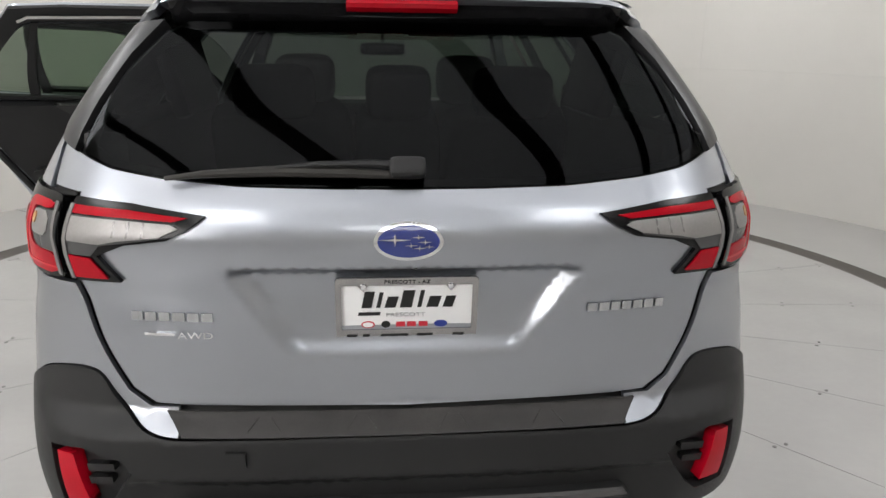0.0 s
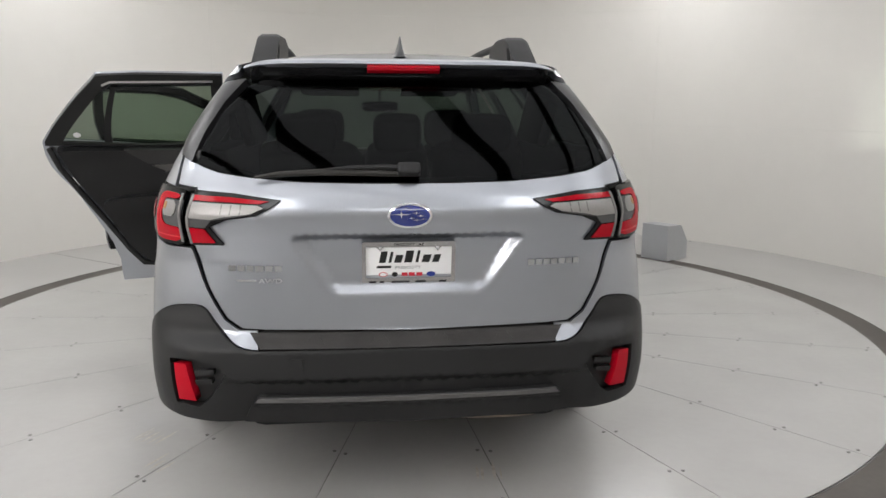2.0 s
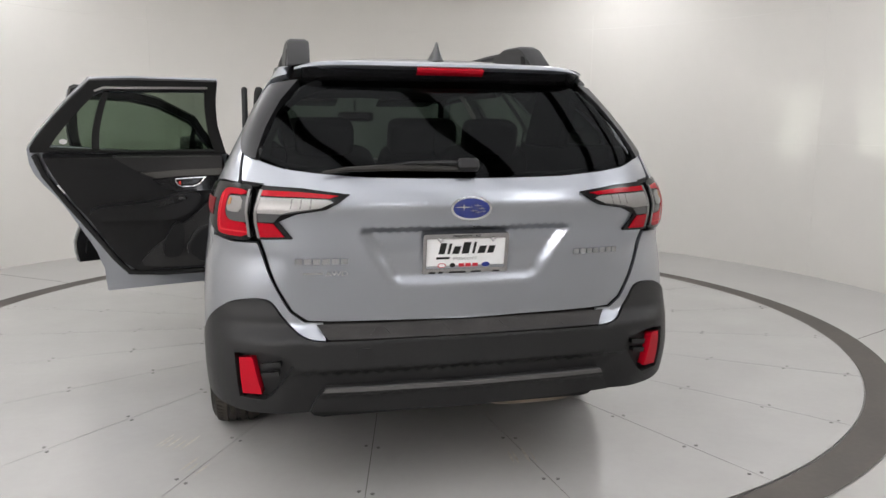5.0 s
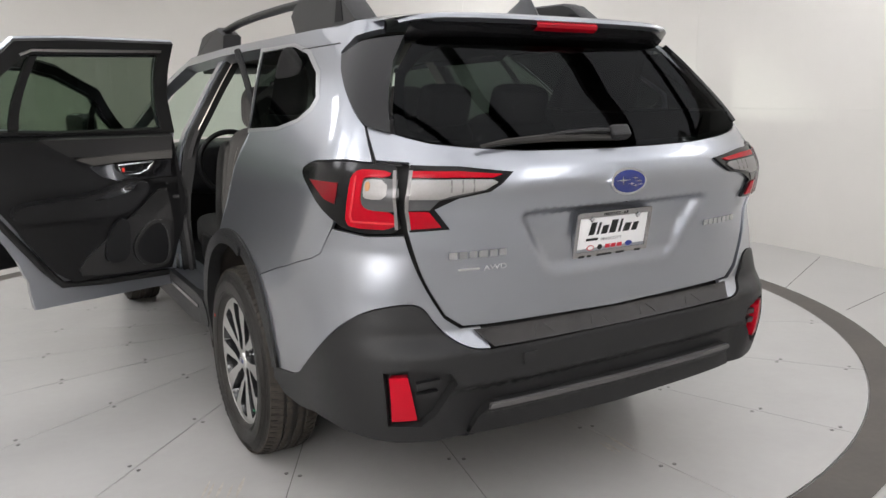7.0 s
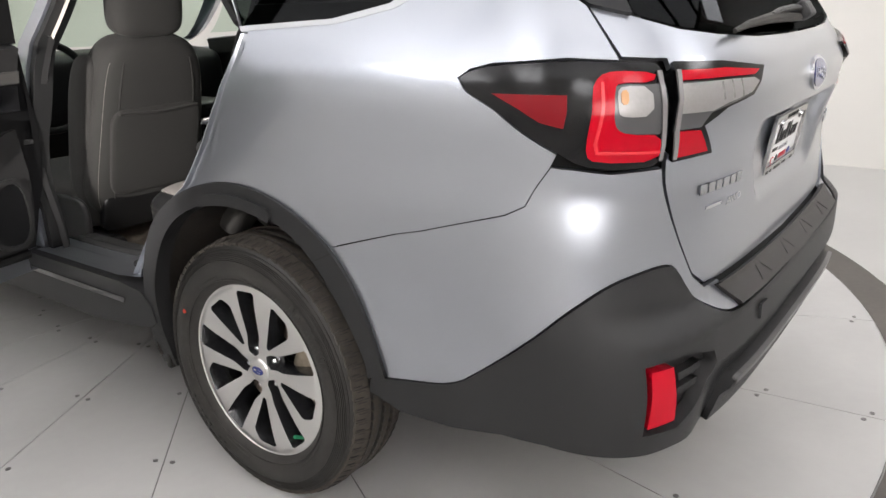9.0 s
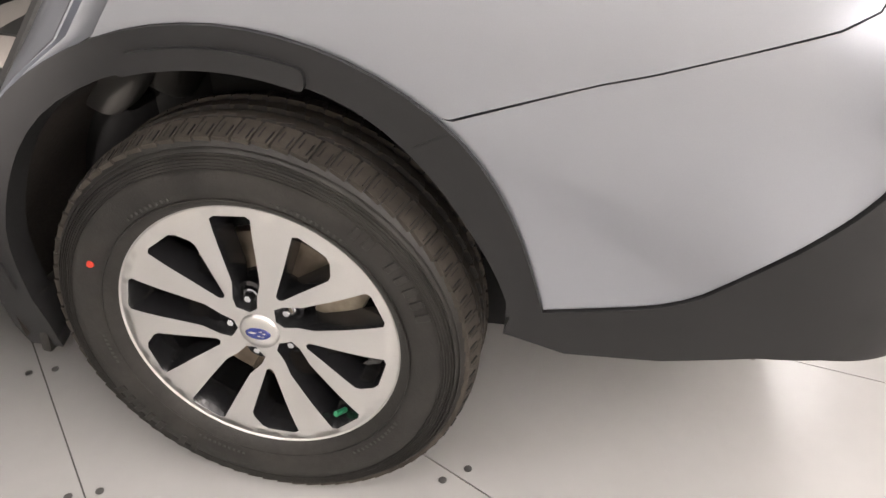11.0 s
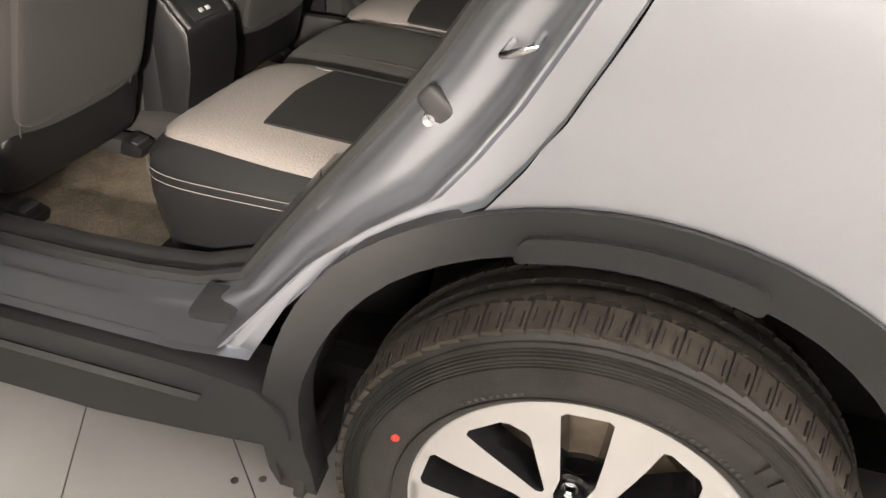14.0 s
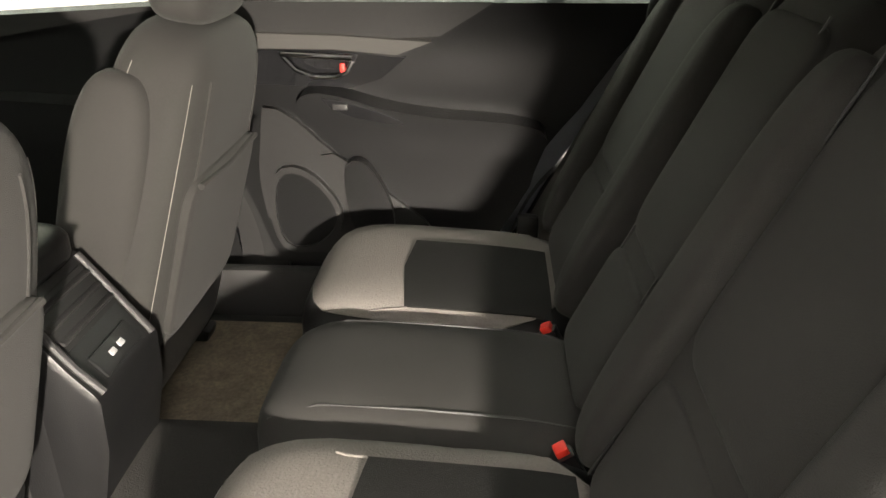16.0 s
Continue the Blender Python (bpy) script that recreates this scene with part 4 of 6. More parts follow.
# tread blocks: siped shoulder lugs
blocks = bmesh.new()
for k in range(76):
    a = 360 / 76 * k
    for sgn in (-1, 1):
        m = Matrix.Rotation(radians(a), 4, "X") @ pose(sgn * 0.066, 0, 0.3548, 0, sgn * 14, 6 * sgn)
        b = bmesh.new()
        bmesh.ops.create_cube(b, size=1)
        bmesh.ops.scale(b, vec=(0.046, 0.0262, 0.011), verts=b.verts)
        b.transform(m)
        me = bpy.data.meshes.new("t")
        b.to_mesh(me)
        b.free()
        blocks.from_mesh(me)
        bpy.data.meshes.remove(me)
    for x0 in (-0.021, 0.021):
        m = Matrix.Rotation(radians(a + 1.5), 4, "X") @ pose(x0, 0, 0.3605, 0, 0, 20)
        b = bmesh.new()
        bmesh.ops.create_cube(b, size=1)
        bmesh.ops.scale(b, vec=(0.020, 0.0262, 0.006), verts=b.verts)
        b.transform(m)
        me = bpy.data.meshes.new("t")
        b.to_mesh(me)
        b.free()
        blocks.from_mesh(me)
        bpy.data.meshes.remove(me)
tread = part("tread_block", blocks, TREADRUBBER, wheel)
tread["kind"] = "stuff"
sipes = bmesh.new()
for k in range(152):
    for sgn in (-1, 1):
        n0 = len(sipes.verts)
        bmesh.ops.create_cube(sipes, size=1)
        sipes.verts.ensure_lookup_table()
        m = Matrix.Rotation(radians(360 / 152 * (k + 0.5)), 4, "X") @ pose(sgn * (0.074 - 0.008 * (k % 2)), 0, 0.3565, 0, sgn * 14, 6 * sgn) @ Matrix.Diagonal((0.024, 0.0016, 0.0086, 1))
        for v in sipes.verts[n0:]:
            v.co = m @ v.co
part("sipe", sipes, SEAL, wheel, "thin cuts in the tread lugs")["kind"] = "stuff"
rings = bmesh.new()
for r, h in [(0.3135 + 0.0042 * i, 0.1095 - 0.0016 * i) for i in range(6)] + [(0.262, 0.1045), (0.341, 0.0955)]:
    lathe([(r - 0.0011, -h + 0.002), (r - 0.0005, -h - 0.0014), (r + 0.0005, -h - 0.0014), (r + 0.0012, -h + 0.002)], 96, rings)
part("sidewall_ring", rings, RUBBER, wheel)["kind"] = "stuff"
holes = []
for k in range(5):
    wide_window = [(0.0985, 9), (0.071, 5), (0.046, 3), (0.0385, -18), (0.056, -38), (0.073, -31), (0.101, -18.5), (0.150, -14.2), (0.222, -11.6), (0.2265, -9.5), (0.2275, 3.6), (0.223, 5.6), (0.150, 7.2)]
    chopped_window = [(0.086, 27), (0.150, 24.6), (0.216, 23.2), (0.220, 25.5), (0.2165, 38.5), (0.211, 41.5), (0.193, 46.0), (0.184, 47.0), (0.172, 46.4), (0.125, 42.5), (0.084, 35.5), (0.081, 31)]
    for w in (wide_window, chopped_window):
        holes.append([polar(r, a + 72 * k) for r, a in w])
circle = [polar(0.240, a) for a in np.linspace(0, 360, 96, endpoint=False)]
rim = part("rim", cover(circle, lambda u, v: face_at(u, v) + Vector((-0.055, 0, 0)), 0.014, 0.0, holes, wide=1.0), ALU, wheel, "machined silver spoke face")
walls = bmesh.new()
for h in holes:
    rows = []
    for d, grow in ((0.0, 1.0), (0.002, 0.985), (0.026, 0.93), (0.055, 0.86)):
        c = Vector((sum(p[0] for p in h) / len(h), sum(p[1] for p in h) / len(h)))
        row = []
        for p in h:
            q = c + (Vector(p) - c) * grow
            base = face_at(*p) + Vector((-0.055, 0, 0))
            row.append((base.x + d, -q.x, q.y))
        rows.append(row)
    grid(rows, True, walls)
part("spoke_pocket", walls, RIMBLACK, wheel, "gloss black spoke pockets")
part("rim_lip", lathe([(0.238, -0.0805), (0.242, -0.086), (0.246, -0.088), (0.249, -0.084), (0.246, -0.070)], 96), ALU, wheel)
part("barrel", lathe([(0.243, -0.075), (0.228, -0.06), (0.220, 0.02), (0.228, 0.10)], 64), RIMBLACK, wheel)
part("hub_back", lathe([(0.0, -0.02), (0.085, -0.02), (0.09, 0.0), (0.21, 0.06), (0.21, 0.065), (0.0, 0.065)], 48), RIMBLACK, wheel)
part("brake_disc", lathe([(0.07, -0.012), (0.155, -0.012), (0.157, 0.0), (0.155, 0.01), (0.07, 0.01)], 56), STEEL, wheel, "worn brake disc")
part("brake_caliper", soft((0.07, 0.075, 0.15), (0.0, -0.14, 0.06), (28, 0, 0), 6, 6), material("cast_caliper", (0.42, 0.36, 0.28), 0.5, 0.5, grain=0.3, scale=60, stain=0.3, stain_scale=20), wheel, "tan cast brake caliper")
for k in range(5):
    a = radians(-18 + 72 * k)
    y, z = -0.057 * math.sin(a), 0.057 * math.cos(a)
    part("lug_well", lathe([(0.026, -0.050), (0.019, -0.052), (0.0165, -0.046), (0.0, -0.044)], 20), RIMBLACK, wheel).location = (0, y, z)
    bm = bmesh.new()
    lathe([(0.0, -0.066), (0.006, -0.066), (0.0088, -0.063), (0.0095, -0.045)], 6, bm)
    lathe([(0.0135, -0.050), (0.0125, -0.053), (0.0095, -0.053)], 18, bm)
    part("lug_nut", bm, CHROME, wheel).location = (0, y, z)
cap = part("hub_cap", lathe([(0.0, -0.0845), (0.020, -0.084), (0.031, -0.0815), (0.0345, -0.078), (0.036, -0.068)], 40), ALU, wheel, "hub cap with blue oval badge")
part("hub_badge", lathe([(0.0, -0.0855), (0.021, -0.085), (0.0225, -0.0835)], 32), BLUE, wheel).scale = (1, 1, 0.55)
for dy, dz, r in ((0.009, 0.002, 0.0065), (-0.006, 0.005, 0.003), (-0.012, 0.002, 0.003), (-0.002, -0.004, 0.003), (-0.009, -0.005, 0.003)):
    part("badge_star", lathe([(0.0, -0.0862), (r, -0.0858)], 4), CHROME, wheel).matrix_local = pose(0, dy, dz) @ Matrix.Diagonal((1, 1.2, 0.45, 1))
va = radians(143)
part("valve_stem", tube([(-0.06, -0.215 * math.sin(va), 0.215 * math.cos(va)), (-0.085, -0.20 * math.sin(va), 0.20 * math.cos(va))], 0.005), GREENCAP, wheel)
# raised sidewall marks as plain bars
marks = bmesh.new()
for a0, n, r, h, step in ((-72, 8, 0.302, 0.022, 4.6), (118, 8, 0.302, 0.022, 4.6)):
    for k in range(n):
        if k == 5:
            continue
        m = Matrix.Rotation(-radians(a0 + k * step), 4, "X") @ pose(-0.1125, 0, r)
        box((0.0034, 0.012, h), (0, 0, 0), 0.0008, bm=marks, seg=1)
        marks.verts.ensure_lookup_table()
        for v in marks.verts[-24:]:
            v.co = m @ v.co
part("sidewall_mark", marks, RUBBER, wheel, "raised black sidewall marks")["kind"] = "stuff"
small = bmesh.new()
for a0, n, step in ((-40, 13, 2.1), (20, 9, 2.2), (95, 7, 2.0), (150, 10, 2.0), (215, 12, 2.2)):
    for k in range(n):
        m = Matrix.Rotation(-radians(a0 + k * step), 4, "X") @ pose(-0.1085, 0, 0.272)
        n0 = len(small.verts)
        box((0.001, 0.005, 0.006), (0, 0, 0), 0.0003, bm=small, seg=1)
        small.verts.ensure_lookup_table()
        for v in small.verts[n0:]:
            v.co = m @ v.co
part("sidewall_mark", small, material("pale_sidewall_print", (0.05, 0.049, 0.046), 0.7), wheel)["kind"] = "stuff"
da = radians(-64)
part("paint_dot", lathe([(0.0, -0.1125), (0.007, -0.1120), (0.008, -0.109)], 16), DOTRED, wheel).location = (0.0015, -0.285 * math.sin(da), 0.285 * math.cos(da))
# the tyre stands flat on the floor
for ob in (wheel, tread):
    for v in ob.data.vertices:
        v.co.z = max(v.co.z, -0.3555)
wheel.location = (-0.813, 0.0, 0.3565)


def copy_part(ob, m):
    """The same part again with its pieces, under the same thing."""
    c = ob.copy()
    scene.collection.objects.link(c)
    c.matrix_basis = m
    for ch in ob.children:
        d = ch.copy()
        scene.collection.objects.link(d)
        d.parent = c
    return c


copy_part(wheel, pose(-0.813, 2.745, 0.3565))
copy_part(wheel, pose(0.813, 0.0, 0.3565, 0, 0, 180))
copy_part(wheel, pose(0.813, 2.745, 0.3565, 0, 0, 180))


# ---- body shell, pillars, front end ----
# unseen dark backing added behind the panels, so no light leaks through gaps
shell = [(0.0, 0.42), (0.30, 0.42), (0.55, 0.46), (1.10, 0.50), (1.20, 0.86), (1.60, 0.90), (1.60, 1.14), (0.9, 1.16), (0.6, 1.165), (0.3, 1.165), (0.0, 1.165)]
panel("inner_shell", shell, SEAL, car, off=-0.035, step=0.07, thick=0.0, both=True)
for side in (1, -1):
    panel("pillar_shell", [(0.53, 1.16), (0.98, 1.12), (1.30, 1.225), (1.09, 1.27), (1.02, 1.35), (1.08, 1.43), (1.2, 1.50), (1.42, 1.57), (1.0, 1.58), (0.9, 1.5), (0.6, 1.50), (0.56, 1.3)], SEAL, car, off=-0.014, step=0.05, thick=0.0, side=side)
    rail = flank([(0.37, 1.55), (0.40, 1.588), (1.0, 1.588), (1.66, 1.572), (2.0, 1.44), (2.50, 1.13), (2.44, 1.12), (1.94, 1.40), (1.62, 1.525), (1.0, 1.548)])
    panel("side_rail", rail, PAINT, car, off=0.0, step=0.04, thick=0.06, side=side, label="silver roof side rail")
    pil = flank([(1.105, 0.50), (1.20, 0.50), (1.185, 0.95), (1.165, 1.19), (1.115, 1.55), (1.045, 1.55), (1.09, 1.19), (1.10, 0.95)])
    if side > 0:
        bp = panel("b_pillar", pil, PAINT, car, off=-0.035, step=0.04, thick=0.05, side=side, label="silver centre pillar")
        panel("seal", flank([(1.07, 0.50), (1.10, 0.50), (1.095, 0.95), (1.085, 1.19), (1.04, 1.55), (1.01, 1.55), (1.055, 1.19), (1.065, 0.95)]), SEAL, bp, off=-0.045, step=0.04, thick=0.06)
        part("door_check", box((0.10, 0.03, 0.016), (-0.90, 1.09, 0.88), 0.004, (0, 0, -15)), HARDTRIM, bp)
        part("hinge", box((0.06, 0.05, 0.06), (-0.875, 1.12, 1.04), 0.008), PAINT, bp)
        part("hinge", box((0.06, 0.05, 0.06), (-0.885, 1.12, 0.62), 0.008), PAINT, bp)
    # inner pillar trims
    pt = [(1.02, 1.20), (1.13, 1.20), (1.08, 1.54), (0.99, 1.54)]
    part("pillar_trim", cover([(side * s, z) for s, z in (flank(pt) if side > 0 else list(reversed(flank(pt))))], lambda s, z: skin(s, z, -0.075), 0.05, 0.0, flip=False), BEIGE, car, "beige upper pillar trim")
    pl = [(1.04, 0.46), (1.17, 0.46), (1.13, 1.20), (1.03, 1.20)]
    part("pillar_trim", cover([(side * s, z) for s, z in (flank(pl) if side > 0 else list(reversed(flank(pl))))], lambda s, z: skin(s, z, -0.085), 0.05, 0.02, flip=False), HARDTRIM, car)
    # front wing
    wing = flank([(2.26, 0.50), (2.27, 1.06)]) + flank([(2.6, 1.06), (3.2, 1.0), (3.45, 0.94), (3.5, 0.62), (3.26, 0.55)] + arc(2.745, 0.365, ARCH_OUT, 20, 160, 20))
    panel("front_wing", wing, PAINT, car, step=0.05, side=side, label="silver front wing")

rows = [[(x, y, z - 0.05 * (abs(x) / w) ** 3) for x in np.linspace(-w, w, 16)] for y, z, w in ((2.35, 1.08, 0.84), (2.7, 1.06, 0.84), (3.1, 1.01, 0.82), (3.45, 0.93, 0.76), (3.62, 0.84, 0.66))]
part("bonnet", grid(rows), PAINT, car, "silver bonnet")
rows = [[(w * math.sin(a) ** 1.0, y0 + d * (1 - abs(math.sin(a)) ** 3), z) for a in np.linspace(-math.pi / 2, math.pi / 2, 24)] for y0, d, z, w in ((3.42, 0.22, 0.86, 0.78), (3.42, 0.30, 0.70, 0.86), (3.40, 0.32, 0.45, 0.87), (3.36, 0.26, 0.25, 0.82))]
part("front_bumper", grid(rows), PLASTIC, car, "black front bumper")
rows = [[(x * w, y - 0.16 * x * x, z - 0.02 * x * x) for x in np.linspace(-1, 1, 20)] for y, z, w in ((1.66, 1.585, 0.585), (1.95, 1.46, 0.64), (2.25, 1.29, 0.70), (2.58, 1.10, 0.76))]
ws = part("windscreen", grid(rows), SIDEGLASS, car, "clear windscreen")

# left rear door opening: painted jamb between the skin and the seal
outer = [(-0.003, 1.222), (0.002, 1.15), (0.027, 1.085), (0.057, 1.02), (0.092, 0.95), (0.127, 0.895), (0.164, 0.845), (0.25, 0.800), (0.33, 0.745), (0.42, 0.64), (0.485, 0.53), (0.61, 0.514), (0.86, 0.514), (1.10, 0.514)]
inner = [(0.10, 1.215), (0.125, 1.17), (0.165, 1.105), (0.215, 1.03), (0.262, 0.955), (0.315, 0.88), (0.375, 0.805), (0.44, 0.725), (0.51, 0.635), (0.575, 0.55), (0.66, 0.520), (0.77, 0.508), (0.90, 0.504), (1.10, 0.504)]


def jamb_row(f, drop):
    row = []
    for (y0, z0), (y1, z1) in zip(outer, inner):
        x0, x1 = skin(s_of_y(y0, z0), z0, -0.004).x, -0.745
        k, deep = JAMB_K(f), JAMB_X(f)
        row.append((x0 + (x1 - x0) * deep, y0 + (y1 - y0) * k, z0 + (z1 - z0) * k))
    return row


JAMB_K = spline([(0, 0), (0.04, 0.01), (0.30, 0.27), (0.36, 0.32), (0.42, 0.37), (0.56, 0.45), (0.80, 0.80), (0.96, 0.97), (1, 1)])
JAMB_X = spline([(0, 0), (0.04, 0.12), (0.30, 0.15), (0.36, 0.07), (0.42, 0.14), (0.56, 0.55), (0.80, 0.66), (0.96, 0.92), (1, 1)])


jamb = part("door_jamb", grid([jamb_row(f, 0) for f in np.linspace(0, 1, 44)]), PAINT, car, "painted door jamb with bright edge")
sealpts = [(-0.742, y, z + 0.004) for y, z in [(0.33, 1.53), (0.24, 1.42), (0.16, 1.31), (0.11, 1.24)] + inner]
part("door_seal", tube(sealpts, 0.014, 8), SEAL, jamb, "black rubber door seal")
trimrow = [[(-0.735, y, z) for y, z in inner], [(-0.70, y + 0.02, z + 0.008) for y, z in inner], [(-0.665, y + 0.035, z + 0.0) for y, z in inner], [(-0.655, y + 0.04, z - 0.10) for y, z in inner]]
part("sill_trim", grid([r[7:] for r in trimrow]), HARDTRIM, jamb, "black hard-plastic sill trim")
part("striker", tube([(-0.80, 0.137, 1.012), (-0.852, 0.137, 1.012), (-0.857, 0.145, 1.01), (-0.857, 0.162, 1.003), (-0.852, 0.17, 1.0), (-0.80, 0.17, 1.0)], 0.0045), FRAMECHROME, jamb, "chrome door striker")
part("bump_stop", soft((0.02, 0.065, 0.034), (-0.792, 0.25, 0.905), (40, 0, 0), 4, 5), SEAL, jamb, "black plug with steel screw")
part("screw", lathe([(0.0, 0.0), (0.008, -0.002), (0.010, 0.006)], 12), CHROME, jamb).location = (-0.804, 0.262, 0.893)
part("corner_block", box((0.07, 0.085, 0.035), (-0.80, 0.585, 0.525), 0.01, (0, -12, 0)), PLASTIC, jamb, "black corner stop block")
part("sill_plate", box((0.16, 1.2, 0.03), (-0.80, 1.66, 0.474), 0.01), PAINT, car)

# right-hand closed doors, outside
for y0, y1 in ((0.03, 1.13), (1.14, 2.25)):
    o = [(y0 + 0.04, 1.16), (y0 + 0.24, 0.83), (y0 + 0.46, 0.49), (y1, 0.49), (y1, 1.14)] if y0 < 1 else [(y0, 1.15), (y0, 0.49), (y1, 0.49), (y1, 1.10)]
    panel("closed_door", flank(o), PAINT, car, step=0.06, side=-1, label="silver closed door")
gl1 = panel("side_window", flank([(0.06, 1.225), (0.36, 1.54), (1.03, 1.548), (1.09, 1.18)]), SIDEGLASS, car, off=-0.01, step=0.08, thick=0, side=-1, label="green-tinted side window")
gl2 = panel("side_window", flank([(1.17, 1.18), (1.12, 1.548), (1.6, 1.525), (1.93, 1.40), (2.3, 1.14)]), SIDEGLASS, car, off=-0.01, step=0.08, thick=0, side=-1, label="green-tinted side window")
panel("window_pillar", flank([(1.03, 1.18), (1.23, 1.18), (1.15, 1.55), (0.99, 1.55)]), GLOSS, car, off=-0.004, step=0.08, thick=0.01, side=-1)
panel("window_bar", flank([(0.33, 1.20), (0.38, 1.20), (0.46, 1.545), (0.43, 1.545)]), GLOSS, car, off=-0.006, step=0.08, thick=0.01, side=-1)


# ---- doors ----
def inner(name, outline, off, mat, parent, side=1, thick=0.0, step=0.04, label="", holes=()):
    """A piece that faces the cabin, given by y and z, set in by -off from the skin."""
    o = flank(outline)
    hs = [flank(h) for h in holes]
    if side < 0:
        o = [(-s, z) for s, z in reversed(o)]
        hs = [[(-s, z) for s, z in reversed(h)] for h in hs]
    return part(name, cover(o, lambda s, z: skin(s, z, off), step, thick, hs, flip=False), mat, parent, label)


def rear_trim(door, side, d=0.0):
    """Cabin side of a rear door; d moves it along the car."""
    def at(*pts):
        return [(y + d, z) for y, z in pts]
    t = -0.115
    inner("trim_panel", at((0.16, 1.175), (0.20, 1.08), (0.29, 0.93), (0.42, 0.74), (0.53, 0.58), (0.60, 0.53), (1.06, 0.53), (1.085, 0.60), (1.085, 1.175)), t, VINYL, door, side, 0.05, label="black vinyl door trim")
    inner("belt_pad", at((0.50, 1.178), (0.62, 1.10), (0.80, 1.092), (1.08, 1.088), (1.08, 1.178)), t - 0.012, HARDTRIM, door, side, 0.02)
    inner("trim_band", at((0.64, 1.088), (0.72, 1.058), (0.86, 1.070), (1.08, 1.072), (1.08, 1.108), (0.86, 1.102)), t - 0.022, BELT, door, side, 0.02, label="grey cloth trim band")
    inner("handle_panel", at((0.70, 1.050), (0.76, 1.00), (0.83, 0.978), (1.08, 0.985), (1.08, 1.066), (0.86, 1.062)), t - 0.012, GLOSS, door, side, 0.02)
    bm = bmesh.new()
    for path in (((0.985, 1.060), (0.955, 1.025), (0.915, 1.008), (0.86, 1.008), (0.835, 1.02), (0.82, 1.045)), ((0.985, 1.060), (0.82, 1.052))):
        tube([skin(side * s_of_y(y + d, z), z, t - 0.034) for y, z in path], 0.006, 8, bm)
    part("door_handle", bm, CHROME, door, "chrome inner door handle")
    p = skin(side * s_of_y(0.845 + d, 1.03), 1.03, t - 0.03)
    part("lock_button", box((0.012, 0.012, 0.02), p, 0.003), BUCKLERED, door)
    arm = at((0.97, 0.955), (0.90, 0.985), (0.70, 0.92), (0.40, 0.905), (0.36, 0.86), (0.40, 0.825), (0.80, 0.818), (0.90, 0.86))
    inner("armrest", rounded(arm, 2), t - 0.062, VINYL, door, side, 0.07, 0.025, "padded black armrest")
    inner("switch_panel", rounded(at((0.905, 0.975), (0.72, 0.918), (0.70, 0.895), (0.86, 0.925)), 1), t - 0.066, GLOSS, door, side, 0.004)
    part("window_switch", box((0.012, 0.035, 0.014), skin(side * s_of_y(0.85 + d, 0.945), 0.945, t - 0.07), 0.003), HARDTRIM, door)
    inner("lower_panel", rounded(at((1.07, 0.93), (1.00, 0.92), (0.90, 0.82), (0.80, 0.74), (0.62, 0.60), (0.64, 0.545), (1.07, 0.54)), 1), t - 0.016, HARDTRIM, door, side, 0.02)
    inner("speaker_rim", rounded(at((1.055, 0.77), (0.955, 0.785), (0.85, 0.65), (0.93, 0.545), (1.055, 0.55)), 2), t - 0.034, HARDTRIM, door, side, 0.02, 0.03, holes=[rounded(at((1.042, 0.755), (0.96, 0.768), (0.868, 0.65), (0.94, 0.56), (1.042, 0.565)), 2)])
    inner("speaker_grille", rounded(at((1.044, 0.757), (0.96, 0.77), (0.866, 0.65), (0.938, 0.558), (1.044, 0.563)), 2), t - 0.024, VINYL, door, side, 0.004, label="dark speaker grille")
    inner("bottle_pocket", rounded(at((0.86, 0.80), (0.80, 0.80), (0.74, 0.68), (0.74, 0.60), (0.84, 0.60), (0.86, 0.70)), 2), t - 0.04, VINYL, door, side, 0.03)
    inner("pocket_frame", rounded(at((0.935, 0.805), (0.87, 0.815), (0.78, 0.70), (0.76, 0.60), (0.83, 0.60)), 1), t - 0.024, HARDTRIM, door, side, 0.012)


D_OUT = [(0.085, 1.222), (0.09, 1.15), (0.11, 1.09), (0.15, 1.03), (0.205, 0.965), (0.25, 0.90), (0.288, 0.83), (0.34, 0.74), (0.395, 0.64), (0.43, 0.54), (0.44, 0.415), (1.11, 0.435), (1.118, 0.60), (1.118, 1.185), (1.045, 1.59), (0.60, 1.59), (0.40, 1.58), (0.36, 1.54)]
D_GLASS = [(0.165, 1.235), (0.415, 1.515), (0.46, 1.538), (0.985, 1.548), (1.055, 1.205), (0.6, 1.20)]
HINGE = (-0.845, 1.14)
rear_door = panel("rear_door", flank(D_OUT), PAINT, car, step=0.04, thick=0.03, holes=[flank(D_GLASS)], label="open silver rear door with black trim")
rear_door.matrix_local = pose(*HINGE, 0, 0, 0, -79.5) @ pose(-HINGE[0], -HINGE[1], 0)
g = panel("door_glass", flank(D_GLASS), DOORGLASS, rear_door, off=-0.025, step=0.08, thick=0.0, label="green tinted door glass")
body = [(y, z) for y, z in D_OUT]
inner("door_inner", body, -0.05, PAINT, rear_door, 1, 0.03, 0.04, "silver inner door edge", holes=[D_GLASS])
frame_in = [(0.10, 1.205), (0.10, 1.225), (0.368, 1.535), (0.405, 1.576), (0.60, 1.586), (1.040, 1.586), (1.112, 1.19)]
inner("window_frame", frame_in, -0.068, SEAL, rear_door, 1, 0.02, 0.05, "black window surround", holes=[[(0.19, 1.225), (0.425, 1.505), (0.47, 1.528), (0.98, 1.538), (1.045, 1.21), (0.6, 1.206)]])
